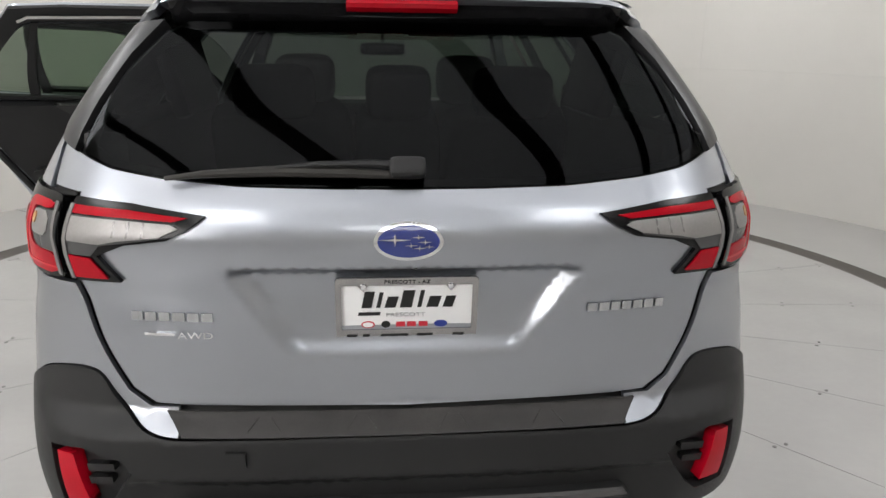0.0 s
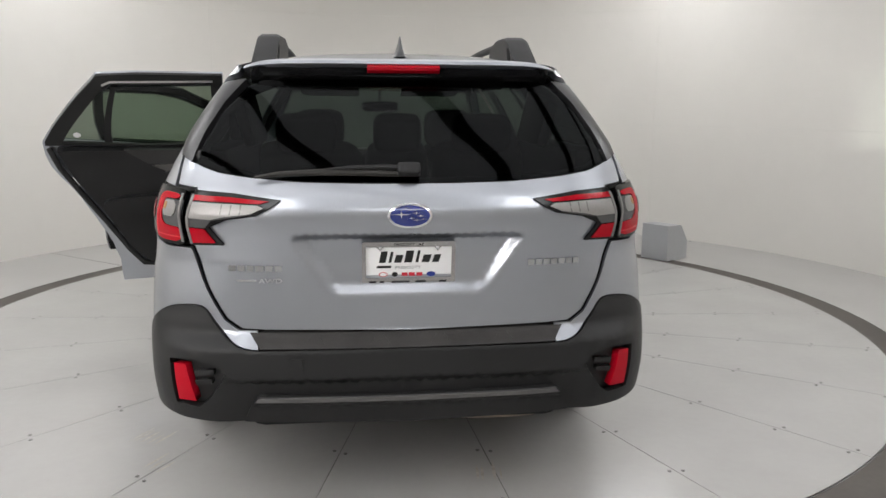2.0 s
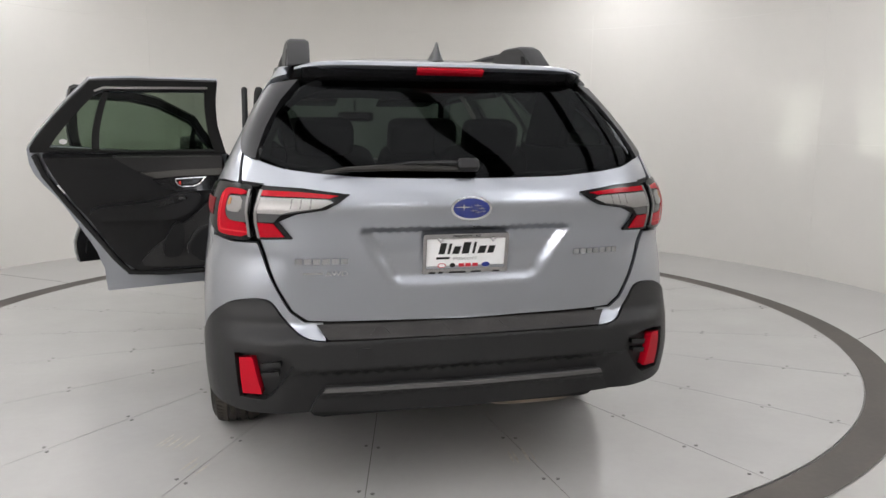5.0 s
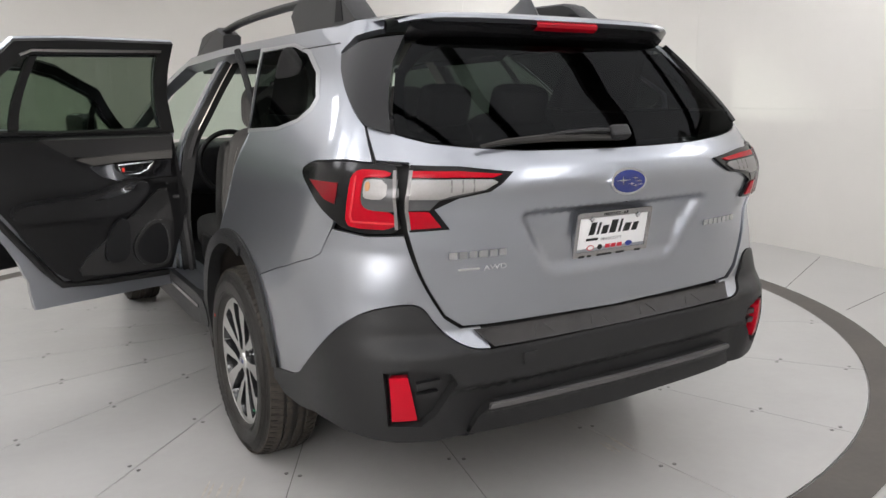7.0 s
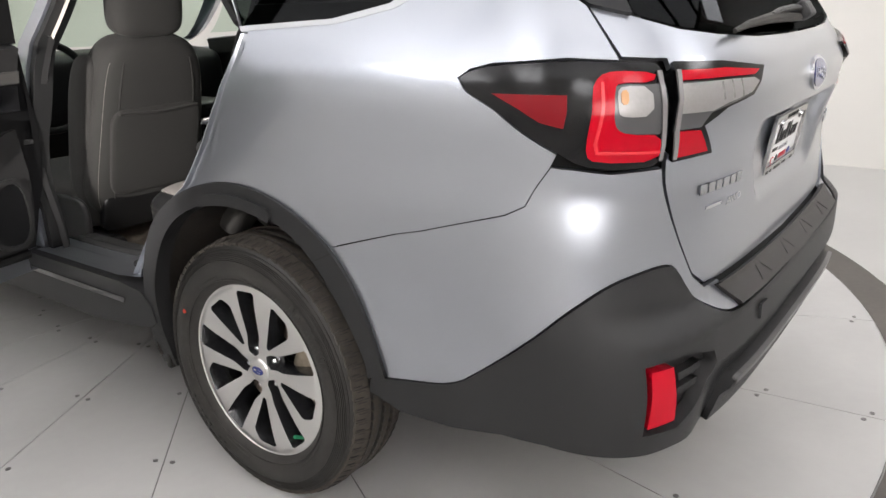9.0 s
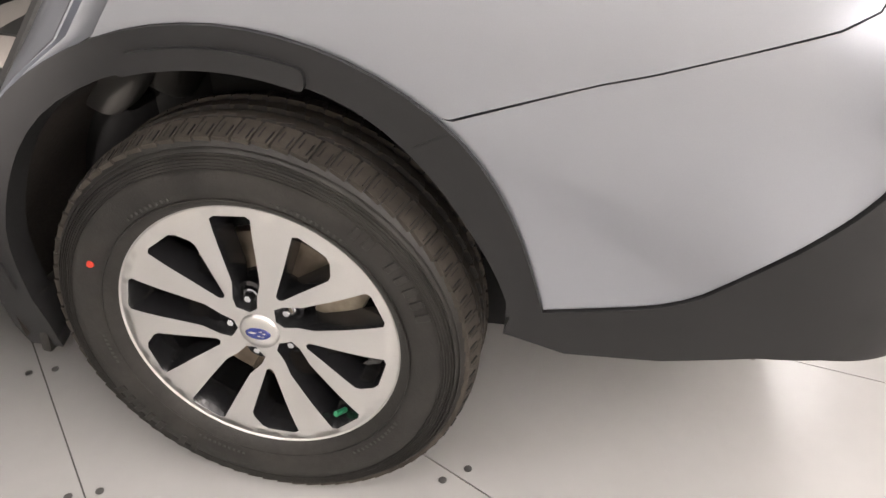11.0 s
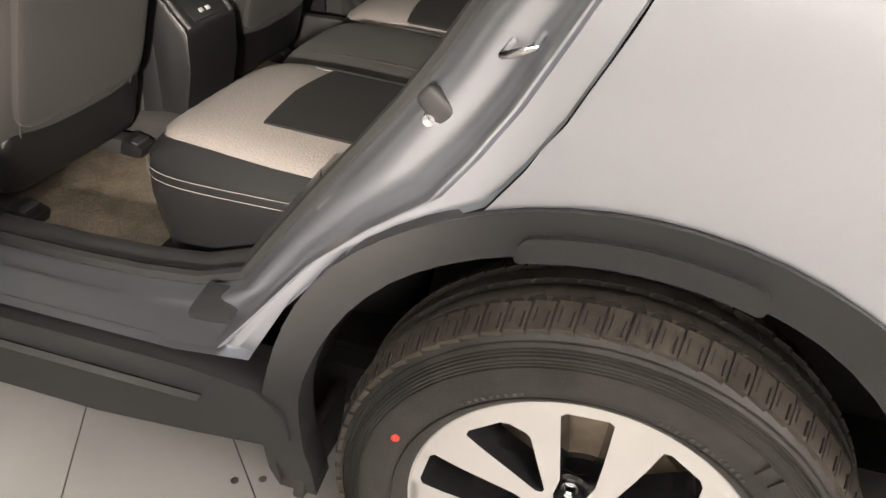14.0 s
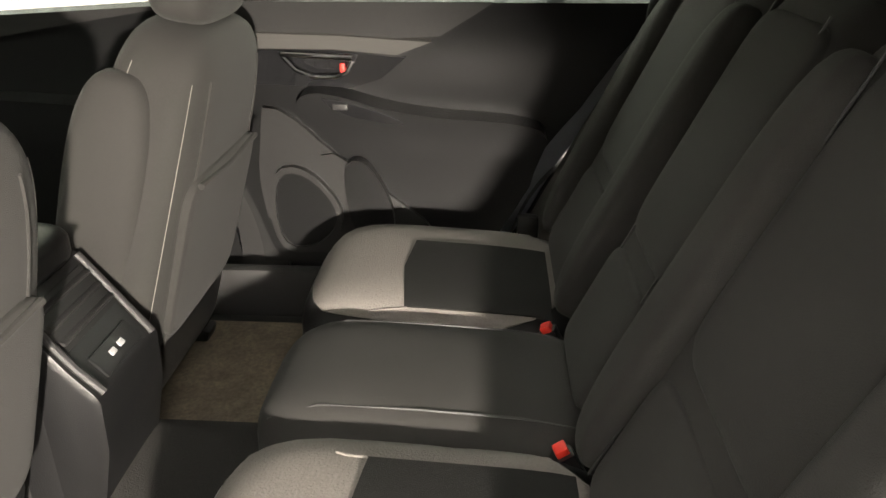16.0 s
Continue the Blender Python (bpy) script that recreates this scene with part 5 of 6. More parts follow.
inner("frame_edge", [(0.425, 1.529), (0.47, 1.548), (0.99, 1.558), (0.99, 1.548), (0.47, 1.538), (0.43, 1.521)], -0.078, ALU, rear_door, 1, 0.004)
inner("division_bar", [(0.40, 1.20), (0.44, 1.20), (0.50, 1.525), (0.472, 1.525)], -0.045, SEAL, rear_door, 1, 0.02)
sl = [skin(s_of_y(y, z), z, -0.085) for y, z in ((0.12, 1.19), (0.16, 1.08), (0.26, 0.93), (0.38, 0.76), (0.49, 0.60), (0.56, 0.52), (0.75, 0.505), (1.05, 0.505))]
part("weather_strip", tube(sl, 0.016, 8), SEAL, rear_door)
rear_trim(rear_door, 1)
inner("label_sticker", ellipse(0.262, 1.262, 0.02, 0.014, 16), -0.034, WHITE, rear_door, 1, 0.0, 0.02, "small white oval sticker")
inner("latch", [(0.20, 1.02), (0.235, 0.97), (0.255, 0.985), (0.225, 1.03)], -0.083, CHROME, rear_door, 1, 0.003)

# right rear door trim and right front door trim, doors closed
right_trim = inner("closed_door_inner", [(0.14, 1.17), (0.40, 0.72), (0.55, 0.50), (1.10, 0.50), (1.10, 1.17)], -0.10, SEAL, car, -1)
rear_trim(right_trim, -1)
ft = inner("closed_door_inner", [(1.16, 0.50), (2.2, 0.50), (2.2, 1.10), (1.16, 1.17)], -0.10, VINYL, car, -1, 0.0, 0.06, "black front door trim")
inner("belt_pad", [(1.18, 1.172), (2.2, 1.11), (2.2, 1.03), (1.9, 1.05), (1.62, 1.10)], -0.125, HARDTRIM, ft, -1, 0.02)
inner("armrest", rounded([(1.25, 0.92), (1.9, 0.96), (1.95, 0.86), (1.3, 0.82)], 2), -0.16, VINYL, ft, -1, 0.06)

# left front door, open
F_OUT = [(1.14, 1.19), (1.135, 0.60), (1.15, 0.47), (2.16, 0.47), (2.23, 0.60), (2.245, 1.10), (2.20, 1.135), (1.90, 1.40), (1.62, 1.515), (1.45, 1.552), (1.10, 1.572), (1.075, 1.56)]
F_GLASS = [(1.185, 1.20), (1.13, 1.52), (1.45, 1.51), (1.62, 1.475), (1.86, 1.375), (2.13, 1.135), (1.6, 1.17)]
FH = (-0.865, 2.235)
front_door = panel("front_door", flank(F_OUT), PAINT, car, step=0.05, thick=0.03, holes=[flank(F_GLASS)], label="open silver front door")
front_door.matrix_local = pose(*FH, 0, 0, 0, -62) @ pose(-FH[0], -FH[1], 0)
g = panel("door_glass", flank(F_GLASS), SIDEGLASS, front_door, off=-0.025, step=0.08, thick=0.0)
inner("door_inner", F_OUT, -0.06, VINYL, front_door, 1, 0.03, 0.05, holes=[F_GLASS])
inner("trim_panel", [(1.18, 1.17), (1.18, 0.53), (2.14, 0.53), (2.2, 1.09)], -0.10, VINYL, front_door, 1, 0.03, 0.06, "black front door trim")
inner("belt_pad", [(1.18, 1.175), (2.2, 1.10), (2.2, 1.02), (1.9, 1.05), (1.62, 1.10)], -0.115, HARDTRIM, front_door, 1, 0.02)
inner("armrest", rounded([(1.25, 0.94), (1.9, 0.98), (1.95, 0.88), (1.3, 0.84)], 2), -0.16, VINYL, front_door, 1, 0.06)
inner("window_bar", [(1.92, 1.15), (1.95, 1.15), (1.93, 1.34), (1.90, 1.35)], -0.03, SEAL, front_door, 1, 0.01)
mir = part("door_mirror", soft((0.17, 0.12, 0.15), (-1.03, 2.02, 1.20), (0, 0, 8), 4, 8), GLOSS, front_door, "black door mirror")
part("mirror_stalk", box((0.12, 0.06, 0.03), (-0.92, 2.03, 1.145), 0.01), GLOSS, front_door)


# ---- cabin ----
cabin = part("cabin_floor", box((1.44, 1.95, 0.04), (0, 1.33, 0.375), 0.0), CARPET, car, "dark grey cabin carpet")
part("tunnel", soft((0.30, 1.9, 0.16), (0, 1.30, 0.42), (0, 0, 0), 4, 8), CARPET, cabin)
for x in (-0.40, 0.40):
    part("floor_mat", box((0.46, 0.52, 0.014), (x, 1.16, 0.405), 0.006), MAT, cabin, "worn brown floor mat")
part("heel_board", box((1.16, 0.05, 0.24), (0, 0.72, 0.49), 0.01), CARPET, cabin)
part("side_wall", box((0.04, 0.9, 0.16), (0.70, 1.30, 0.45), 0.01), HARDTRIM, cabin)
rows = [[(x, y, 1.545 + 0.035 * (1 - (x / 0.56) ** 2) - 0.05 * smooth(1.4, 1.9, y)) for x in np.linspace(-0.57, 0.57, 14)] for y in np.linspace(-0.66, 1.72, 14)]
part("headliner", grid(rows), material("grey_headliner", (0.17, 0.165, 0.155), 0.95, grain=0.1, bump=0.3), car, "grey fabric headliner")
# load bay
bay = part("load_floor", box((1.10, 0.92, 0.03), (0, -0.45, 0.70), 0.01), CARPET, car, "black load floor")
for x in (-0.66, 0.66):
    part("side_trim", box((0.12, 1.02, 0.62), (x, -0.40, 0.98), 0.03), VINYL, bay)
part("rear_sill", box((1.12, 0.10, 0.10), (0, -0.92, 0.70), 0.02), VINYL, bay)
for x in (-0.60, 0.60):
    part("pillar_lining", box((0.05, 0.42, 0.26), (x, -0.33, 1.40), 0.03, (0, -14 if x < 0 else 14, 0)), VINYL, bay)

# rear bench: cushion
def cushion_at(x, y, b, off=0.0):
    """The padded top of a cushion with bounds b = (x0, x1, y0, y1)."""
    x0, x1, y0, y1 = b
    p, q = (2 * x - x0 - x1) / (x1 - x0), (2 * y - y0 - y1) / (y1 - y0)
    rho = min((abs(p) ** 5 + abs(q) ** 5) ** 0.2, 1.0)
    return Vector((x, y, 0.690 + 0.016 * (1 - rho * rho) - 0.046 * rho ** 9 + 0.02 * smooth(-0.9, 0.9, q) - 0.012 + off))


def cushion(b, mat, name, parent, label="", depth=0.22):
    x0, x1, y0, y1 = b
    cx, cy = (x0 + x1) / 2, (y0 + y1) / 2
    rows = []
    angles = np.linspace(0, 2 * math.pi, 56, endpoint=False)

    def at(rho, a):
        k = (abs(math.cos(a)) ** 5 + abs(math.sin(a)) ** 5) ** -0.2
        return cx + rho * k * math.cos(a) * (x1 - x0) / 2, cy + rho * k * math.sin(a) * (y1 - y0) / 2
    for rho in (0.002, 0.3, 0.55, 0.75, 0.85, 0.91, 0.95, 0.98, 1.0):
        rows.append([cushion_at(*at(rho, a), b) for a in angles])
    for dz, g in ((0.025, 1.012), (0.07, 1.015), (0.13, 0.985), (depth, 0.93)):
        rows.append([Vector((*at(g, a), 0.655 - dz)) for a in angles])
    return part(name, grid(rows, True), mat, parent, label)


LEFT, MID, RIGHT = (-0.645, -0.13, 0.30, 0.865), (-0.15, 0.20, 0.30, 0.855), (0.175, 0.645, 0.30, 0.865)
bench = cushion(MID, CLOTH, "rear_seat", car, "black and grey cloth rear seat bench")


def on_seat(b, off):
    return lambda x, y: cushion_at(x, y, b, off)


for b, sg in ((LEFT, -1), (RIGHT, 1)):
    cushion(b, VINYL, "cushion", bench, "black seat cushion with grey inlay")
    x0, x1 = (b[0] + 0.030, b[1] - 0.012) if sg < 0 else (b[0] + 0.012, b[1] - 0.04)
    o = rounded([(x0, 0.34), (x1, 0.34), (x1, 0.72), (x1 - 0.03, 0.853), (x0 + 0.05, 0.853), (x0, 0.74)], 2)
    part("cushion_inlay", cover(o, on_seat(b, 0.004), 0.025, 0.004, wide=1.0), GREYCLOTH, bench, "grey woven seat inlay")
    p0, p1 = (-0.517, -0.222) if sg < 0 else (0.215, 0.475)
    part("cushion_patch", cover([(p0, 0.38), (p1, 0.38), (p1, 0.655), ((p0 + p1) / 2, 0.668), (p0, 0.655)], on_seat(b, 0.008), 0.03, 0.005, wide=1.0), PATCH, bench, "black cloth centre patch")
    fold = [(p1 + 0.002, 0.64), (p1 + 0.004, 0.685), (p1 + 0.01, 0.70)] if sg < 0 else [(p0, 0.65), (p0 - 0.01, 0.72)]
    part("seam", tube([cushion_at(x, y, b, 0.0045) for x, y in fold], 0.0022, 6), GREYCLOTH, bench)
    part("seam", tube([cushion_at(x, y, b, 0.0045) for x, y in o + o[:1]], 0.0008, 5), STITCH, bench, "pale piping")
    if sg < 0:
        for off, rho in ((0.0, 1.013), (0.016, 1.0155)):
            path = []
            for a in np.linspace(math.pi * 0.52, math.pi * 1.1, 30):
                k = (abs(math.cos(a)) ** 5 + abs(math.sin(a)) ** 5) ** -0.2
                path.append(((b[0] + b[1]) / 2 + rho * 1.004 * k * math.cos(a) * (b[1] - b[0]) / 2, (b[2] + b[3]) / 2 + rho * 1.004 * k * math.sin(a) * (b[3] - b[2]) / 2, 0.640 - off))
            part("seam", tube(path, 0.0007, 5), STITCH, bench)
for x in (-0.10, 0.15):
    part("seam", tube([cushion_at(x, y, MID, 0.001) for y in (0.83, 0.75, 0.6, 0.45, 0.36)], 0.002, 6), HARDTRIM, bench)
for x, y, t in ((-0.150, 0.375, 12), (0.19, 0.375, -10)):
    part("buckle_body", box((0.028, 0.034, 0.075), (x, y, 0.635), 0.006, (-28, 0, t)), VINYL, bench)
    part("buckle_button", box((0.022, 0.020, 0.014), (x, y + 0.018, 0.672), 0.003, (-28, 0, t)), BUCKLERED, bench, "red buckle button")

# rear backrests
TILT = 25
for x0, x1, name in ((-0.645, -0.135, "backrest"), (-0.13, 0.17, "backrest"), (0.175, 0.645, "backrest")):
    w = x1 - x0
    cx = (x0 + x1) / 2
    bk = part("rear_backrest", soft((w, 0.17, 0.68), (cx, 0.155, 0.945), (TILT, 0, 0), 6, 18, crown=0.0), CLOTH, car, "black cloth rear backrest")
    n = Vector((0, math.cos(radians(TILT)), math.sin(radians(TILT))))
    u = Vector((0, -math.sin(radians(TILT)), math.cos(radians(TILT))))
    c = Vector((cx, 0.155, 0.945))
    for k, (dz, h) in enumerate(((0.10, 0.38), (-0.22, 0.20))):
        p = c + n * 0.070 + u * dz
        part("backrest_pad", soft((w * 0.60 if w > 0.4 else w * 0.8, 0.05, h), p, (TILT, 0, 0), 7, 12), CLOTH, bk)
    if w > 0.4:
        for sg in (-1, 1):
            p = c + n * 0.072 + u * -0.02 + Vector((sg * w * 0.40, 0, 0))
            part("side_bolster", soft((w * 0.20, 0.10, 0.60), p, (TILT, 0, 0), 4, 10), CLOTH, bk)
    for sg in (-1, 1):
        path = [c + n * 0.088 + u * q + Vector((sg * w * 0.31, 0, 0)) for q in (-0.31, -0.1, 0.1, 0.30)]
        part("seam", tube(path, 0.002, 6), HARDTRIM, bk)
    hp = c + u * 0.40 + n * 0.005
    part("headrest", soft((0.27 if w > 0.4 else 0.22, 0.12, 0.17), hp, (TILT - 8, 0, 0), 4.5, 10), CLOTH, bk, "black cloth headrest")
    for sg in (-1, 1):
        part("headrest_post", tube([c + u * 0.30 + Vector((sg * 0.06, 0, 0)), c + u * 0.36 + Vector((sg * 0.06, 0, 0))], 0.006), FRAMECHROME, bk)
# left outer bolster with woven side and belts
bol = part("seat_side_bolster", soft((0.12, 0.16, 0.66), (-0.655, 0.205, 0.93), (TILT + 4, 0, 0), 4, 12), BELT, car, "dark grey woven side bolster of the rear seat")


def strap(points, w, name, parent, label="", across=(1, 0, 0)):
    a = Vector(across).normalized()
    rows = [[Vector(p) - a * w / 2, Vector(p) + a * w / 2] for p in points]
    bm = grid(rows)
    bmesh.ops.solidify(bm, geom=bm.faces[:], thickness=0.0016)
    return part(name, bm, BELT, parent, label)


sb = strap([(-0.69, 0.02, 1.34), (-0.70, 0.10, 1.22), (-0.705, 0.20, 1.05), (-0.70, 0.30, 0.86), (-0.69, 0.40, 0.66)], 0.047, "seat_belt", car, "grey rear seat belt", (0.25, 0.8, 0.5))
part("belt_guide", soft((0.022, 0.075, 0.05), (-0.705, 0.10, 1.205), (40, 0, 0), 3, 8), BELT, sb)
sb2 = strap([(0.60, 0.02, 1.34), (0.615, 0.16, 1.14), (0.63, 0.28, 0.92), (0.63, 0.40, 0.68)], 0.047, "seat_belt", car, "grey rear seat belt", (0.5, 0.7, 0.3))
part("belt_anchor", box((0.03, 0.05, 0.07), (0.63, 0.41, 0.68), 0.008), VINYL, sb2)
# inner C-pillar lining beside the seat
for sg in (-1, 1):
    part("pillar_cover", soft((0.05, 0.26, 0.50), (sg * 0.680, -0.03, 1.28), (33, 0, 0), 4, 10), PATCH, car)


# front seats
def front_seat(x, y):
    back_t = 17
    u = Vector((0, -math.sin(radians(back_t)), math.cos(radians(back_t))))
    n = Vector((0, math.cos(radians(back_t)), math.sin(radians(back_t))))
    c = Vector((x, y, 0.86))
    seat = part("front_seat", soft((0.52, 0.18, 0.70), c, (back_t, 0, 0), 4.5, 18, taper=0.20), CLOTH, car, "black cloth front seat with stitched edges")
    part("seat_cushion", soft((0.53, 0.54, 0.19), (x, 1.53, 0.58), (6, 0, 0), 5, 14), CLOTH, seat)
    part("headrest", soft((0.28, 0.12, 0.22), c + u * 0.452 + n * 0.015, (back_t - 8, 0, 0), 4, 12), CLOTH, seat, "black cloth headrest")
    for sg in (-1, 1):
        part("headrest_post", tube([c + u * 0.33 + Vector((sg * 0.07, 0, 0)), c + u * 0.40 + Vector((sg * 0.07, 0, 0))], 0.007), FRAMECHROME, seat)
    part("back_pocket", soft((0.38, 0.035, 0.34), c - n * 0.082 - u * 0.06, (back_t, 0, 0), 8, 12), CLOTH, seat, "map pocket on the seat back")
    part("pocket_hem", tube([c - n * 0.100 + u * (0.10 - 0.012 * (1 - abs(q) / 0.18)) + Vector((q, 0, 0)) for q in np.linspace(-0.165, 0.165, 10)], 0.006, 8), CLOTH, seat)
    def on_back(px, py, pz, out=1.004):
        k = (abs(px) ** 4.5 + abs(py) ** 4.5 + abs(pz) ** 4.5) ** (-1 / 4.5) * out
        px, py, pz = px * k, py * k, pz * k
        w = 1 - 0.10 * (pz + 1)
        return c + Vector((px * w * 0.26, 0, 0)) + n * (py * 0.09) + u * (pz * 0.35)
    for sg in (-1, 1):
        part("seam", tube([on_back(sg * 0.98, -0.80, q) for q in np.linspace(-0.95, 0.92, 26)], 0.0008, 5), STITCH, seat, "pale edge stitching")
        part("seam", tube([on_back(sg * 0.98, 0.45, q) for q in np.linspace(-0.95, 0.92, 26)], 0.0008, 5), STITCH, seat)
        part("seam", tube([on_back(sg * 0.72, -0.98, q, 1.0) for q in np.linspace(-0.95, 0.9, 26)], 0.003, 6), CLOTH, seat)
        part("side_bolster", soft((0.11, 0.15, 0.60), c + n * 0.045 + u * -0.03 + Vector((sg * 0.195, 0, 0)), (back_t, 0, 0), 3.2, 12), CLOTH, seat)
    part("lower_skirt", soft((0.42, 0.05, 0.16), c - n * 0.06 - u * 0.31, (back_t, 0, 0), 7, 8), VINYL, seat)
    part("seat_valance", soft((0.035, 0.34, 0.17), (x + 0.265, 1.38, 0.53), (0, 0, 0), 4, 8), HARDTRIM, seat)
    part("seat_valance", soft((0.035, 0.34, 0.17), (x - 0.265, 1.38, 0.53), (0, 0, 0), 4, 8), HARDTRIM, seat)
    for sg in (-1, 1):
        part("seat_rail", box((0.05, 0.60, 0.05), (x + sg * 0.18, 1.48, 0.425), 0.008), HARDTRIM, seat)
        part("rail_cap", box((0.06, 0.06, 0.045), (x + sg * 0.18, 1.20, 0.425), 0.01, (20, 0, 0)), VINYL, seat)
    return seat


front_seat(-0.375, 1.185)
front_seat(0.375, 1.13)

# centre console rear end
con = part("console", soft((0.25, 0.80, 0.46), (0.0, 1.545, 0.60), (0, 0, 0), 8, 12), VINYL, car, "dark grey centre console with rear vents")
prof = [(1.34, 0.850), (1.205, 0.850), (1.190, 0.842), (1.118, 0.742), (1.086, 0.705), (1.080, 0.690), (1.084, 0.600), (1.118, 0.455), (1.34, 0.44)]
part("console_end", grid([[(x, y + dy, z) for y, z in prof] for x, dy in ((-0.112, 0.012), (-0.106, 0.0), (0.106, 0.0), (0.112, 0.012))], True, cap=True), VINYL, con)
part("armrest_lid", soft((0.23, 0.36, 0.07), (0.0, 1.36, 0.870), (0, 0, 0), 5, 10), VINYL, con)
# flat black plate painted as the shade inside the vent opening
part("vent_recess", box((0.165, 0.004, 0.085), (0.0, 1.155, 0.797), 0.001, (-36, 0, 0)), SEAL, con)
for dz in (-0.022, 0.0, 0.022):
    part("vent_slat", box((0.16, 0.012, 0.006), (0.0, 1.152 + 0.72 * dz, 0.799 + dz), 0.002, (10, 0, 0)), HARDTRIM, con)
for sg in (-1, 1):
    part("vent_edge", tube([(sg * 0.094, 1.188, 0.846), (sg * 0.094, 1.114, 0.744), (sg * 0.090, 1.080, 0.702)], 0.007), HARDTRIM, con)
part("socket_panel", box((0.12, 0.006, 0.042), (0.0, 1.100, 0.724), 0.002, (-41, 0, 0)), VINYL, con)
for dx in (-0.014, 0.014):
    part("usb_socket", box((0.016, 0.006, 0.011), (dx, 1.098, 0.726), 0.002, (-41, 0, 0)), GREYINK, con)
# dashboard, steering wheel, mirror
dash = part("dashboard", soft((1.40, 0.48, 0.34), (0, 2.18, 0.93), (0, 0, 0), 5, 12), VINYL, car, "black dashboard")
bm = bmesh.new()
grid([[(-0.37 + (0.185 + 0.016 * math.cos(b)) * math.cos(a), 1.86 + 0.016 * math.sin(b), 0.97 + (0.185 + 0.016 * math.cos(b)) * math.sin(a)) for b in np.linspace(0, 2 * math.pi, 10, endpoint=False)] for a in np.linspace(0, 2 * math.pi, 41)], True, bm)
part("steering_wheel", bm, VINYL, dash)
mirror = part("interior_mirror", soft((0.25, 0.035, 0.07), (0, 1.78, 1.42), (0, 0, -4), 5, 8), GLOSS, car, "black interior mirror")
part("mirror_stem", tube([(0, 1.79, 1.45), (0, 1.84, 1.53)], 0.01), GLOSS, mirror)
for sg in (-1, 1):
    part("sun_visor", box((0.38, 0.16, 0.02), (sg * 0.33, 1.70, 1.515), 0.008, (-12, 0, 0)), VINYL, car)


# ---- floor plates, bolts and marks ----
BOLT = material("steel_floor_bolt", (0.16, 0.155, 0.15), 0.45, 0.6, grain=0.2)
bolt_mesh = lathe([(0.0, 0.0020), (0.0065, 0.0018), (0.0078, 0.0005), (0.0082, -0.002)], 12)
bolt_mesh.transform(Matrix.Rotation(radians(-90), 4, "Y"))
bolt_mesh = mesh_of(bolt_mesh, "bolt")
bolt_mesh.materials.append(BOLT)
for v in bolt_mesh.vertices:
    v.co.z = abs(v.co.z) if v.co.z < 0.0025 else v.co.z
STEP = 360 / 22
HALF_GAP = 0.0016
for k in range(22):
    a0, a1 = radians(-86 + STEP * k), radians(-86 + STEP * (k + 1))
    for r0, r1 in ((0.25, RING_IN - 0.006),):
        rim = []
        for r, aa in ((r0, np.linspace(a0, a1, 3)), (r1, np.linspace(a1, a0, 9))):
            for a in aa:
                a = min(max(a, a0 + HALF_GAP / r), a1 - HALF_GAP / r)
                rim.append((CX + r * math.cos(a), CY + r * math.sin(a)))
        bm = bmesh.new()
        low = [bm.verts.new((x, y, -0.003)) for x, y in rim]
        top = [bm.verts.new((x, y, 0.0)) for x, y in rim]
        bm.faces.new(top)
        for i in range(len(rim)):
            j = (i + 1) % len(rim)
            bm.faces.new((low[i], low[j], top[j], top[i]))
        bmesh.ops.recalc_face_normals(bm, faces=bm.faces[:])
        part("plate", mesh_of(bm, "plate", True), FLOORPAINT, turntable)
    for n, r in enumerate((0.85, 1.275, 1.69, 2.13, 2.545, 2.86)):
        for sg in (-1, 1):
            rr = r + sg * 0.010
            x = CX + rr * math.cos(a0) - sg * 0.026 * math.sin(a0)
            y = CY + rr * math.sin(a0) + sg * 0.026 * math.cos(a0)
            ob = part("bolt", bolt_mesh, None, turntable)
            ob.location = (x, y, 0.0)
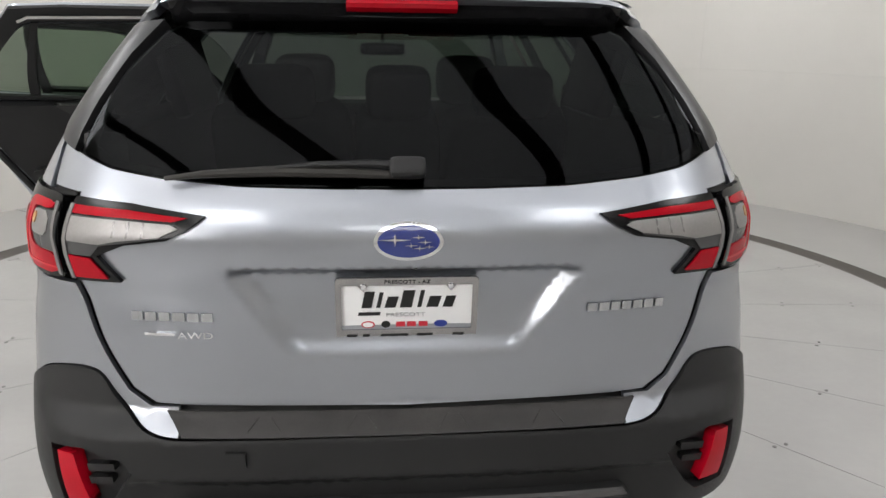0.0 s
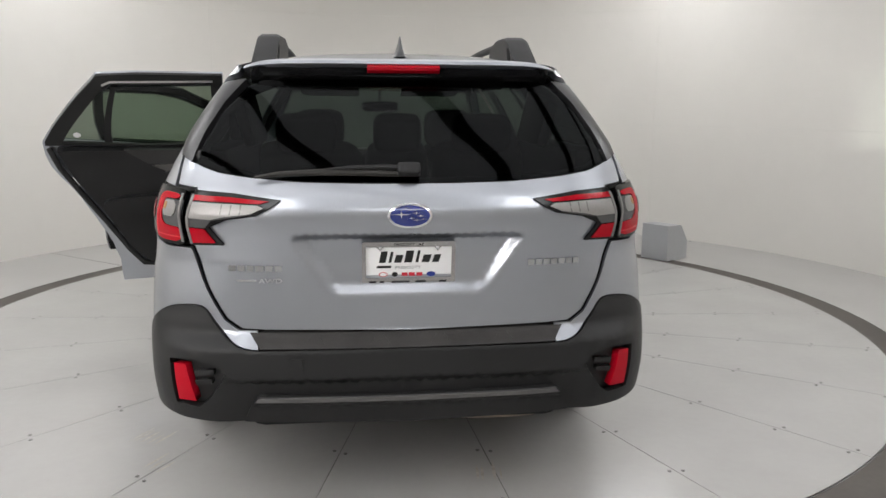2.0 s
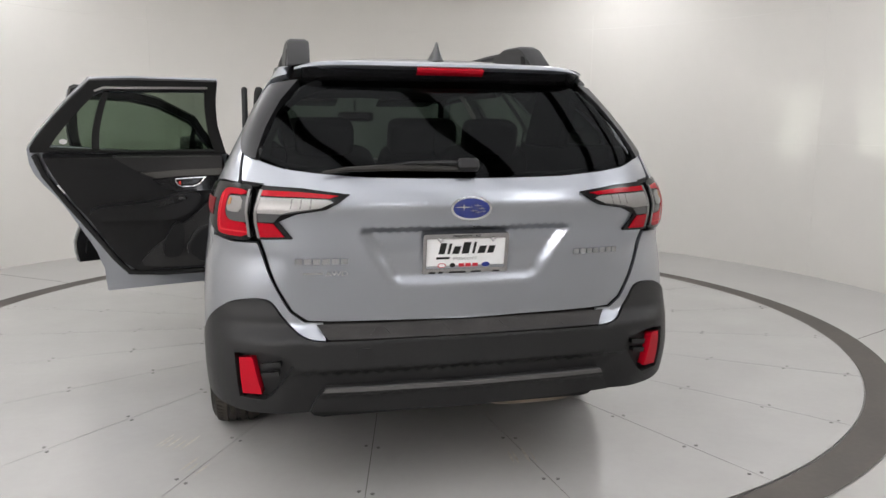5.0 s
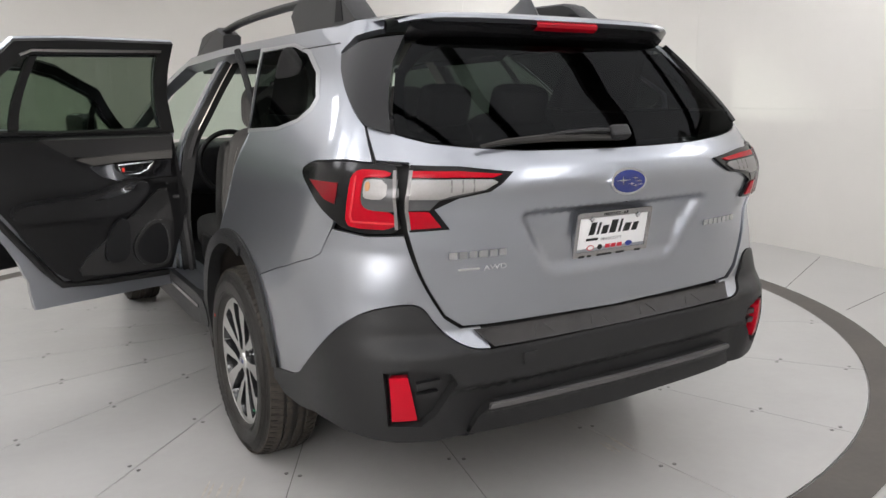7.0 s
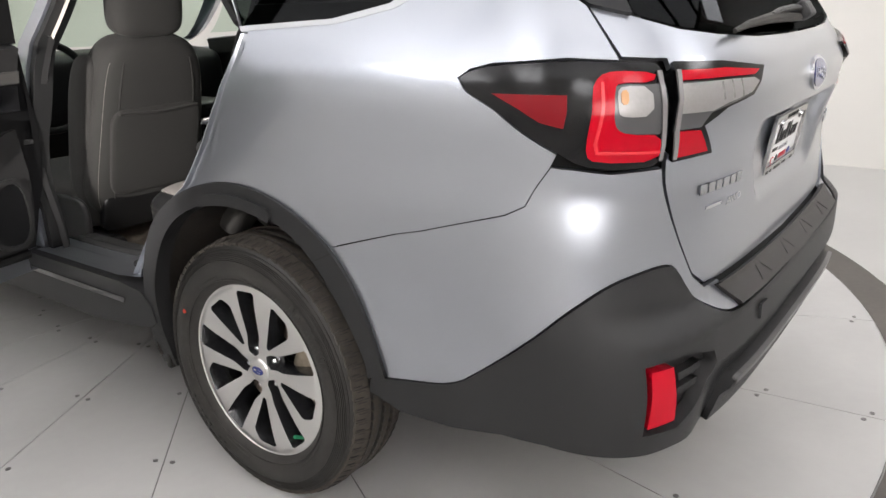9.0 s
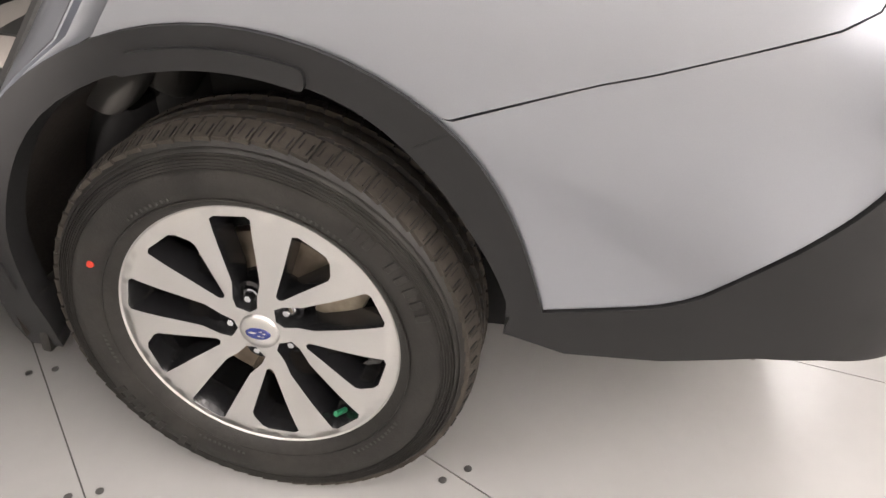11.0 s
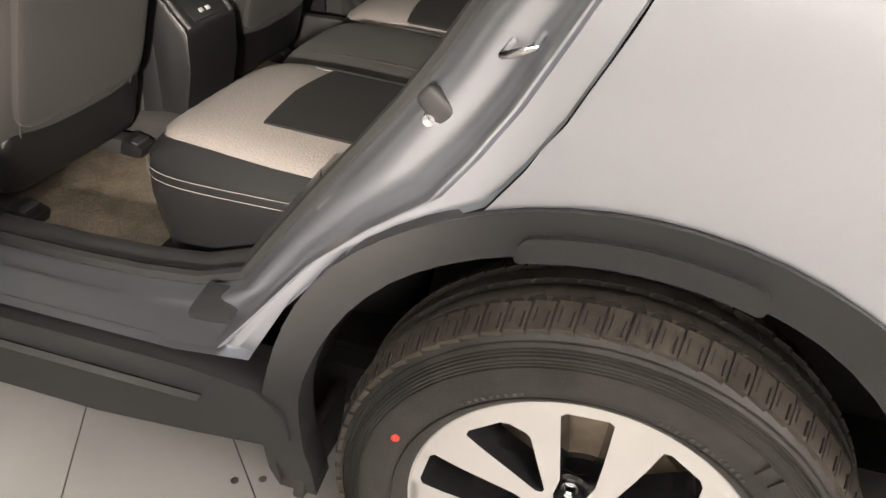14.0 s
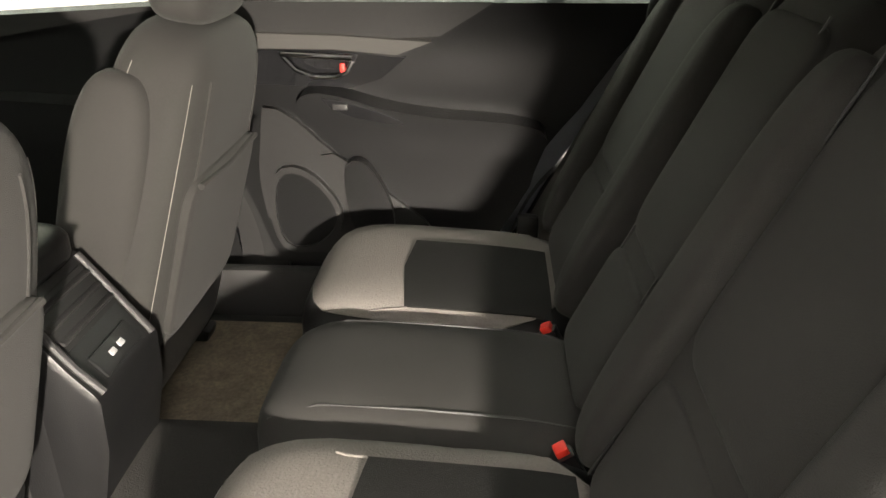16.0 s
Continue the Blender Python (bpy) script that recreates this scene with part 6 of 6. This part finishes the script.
# rub marks left by tyres
for cx, cy, ang, n in ((-1.18, -0.35, 62, 5), (0.27, -0.85, 84, 4), (-1.05, -0.62, 60, 3)):
    for i in range(n):
        a = radians(ang)
        ln = 0.10 + 0.08 * random.random()
        x, y = cx + 0.030 * i * math.sin(a) + 0.02 * random.random(), cy - 0.030 * i * math.cos(a) + 0.03 * random.random()
        bm = bmesh.new()
        w = 0.004 + 0.004 * random.random()
        pts = [(x + ln * t * math.cos(a) - sg * w * math.sin(a) * math.sin(math.pi * t), y + ln * t * math.sin(a) + sg * w * math.cos(a) * math.sin(math.pi * t)) for sg, ts in ((1, np.linspace(0, 1, 6)), (-1, np.linspace(1, 0, 6)[1:-1])) for t in ts]
        bm.faces.new([bm.verts.new((px, py, 0.0012)) for px, py in pts])
        part("scuff_mark", mesh_of(bm, "scuff_mark", True), SCUFF, turntable, "pale brown tyre rub mark")
# joints of the outer floor, and a grey box at the edge of the ring
for a in (40, 72, 110, 142, 174, 206):
    c, s_ = math.cos(radians(a)), math.sin(radians(a))
    m = (RING_OUT + WALL_R) / 2
    part("joint", box((WALL_R - RING_OUT, 0.004, 0.001), (CX + m * c, CY + m * s_, -0.0115), 0.0, (0, 0, a)), SEAM, ground)
for x0, y0, x1, y1 in ((3.12, 0.46, 4.33, 0.98), (2.95, -0.10, 4.33, 0.15)):
    part("joint", box((math.hypot(x1 - x0, y1 - y0), 0.004, 0.001), ((x0 + x1) / 2, (y0 + y1) / 2, -0.0115), 0.0, (0, 0, math.degrees(math.atan2(y1 - y0, x1 - x0)))), SEAM, ground)
grey_box = thing("equipment_box", "small grey metal box with a sloping top on the booth floor", "metal box", (2.78, 3.42, -0.012))
grey_box.rotation_euler = (0, 0, radians(35))
rowsb = [[(x, y, z) for x, z in ((-0.17, 0.0), (0.17, 0.0), (0.17, 0.17), (0.05, 0.33), (-0.17, 0.34))] for y in (-0.14, 0.14)]
part("housing", grid(rowsb, True, cap=True), BOXGREY, grey_box)
part("cable", tube([(0.17, 0.0, 0.14), (0.25, 0.02, 0.18), (0.30, 0.03, 0.12), (0.36, 0.05, 0.012)], 0.008), SEAL, grey_box)
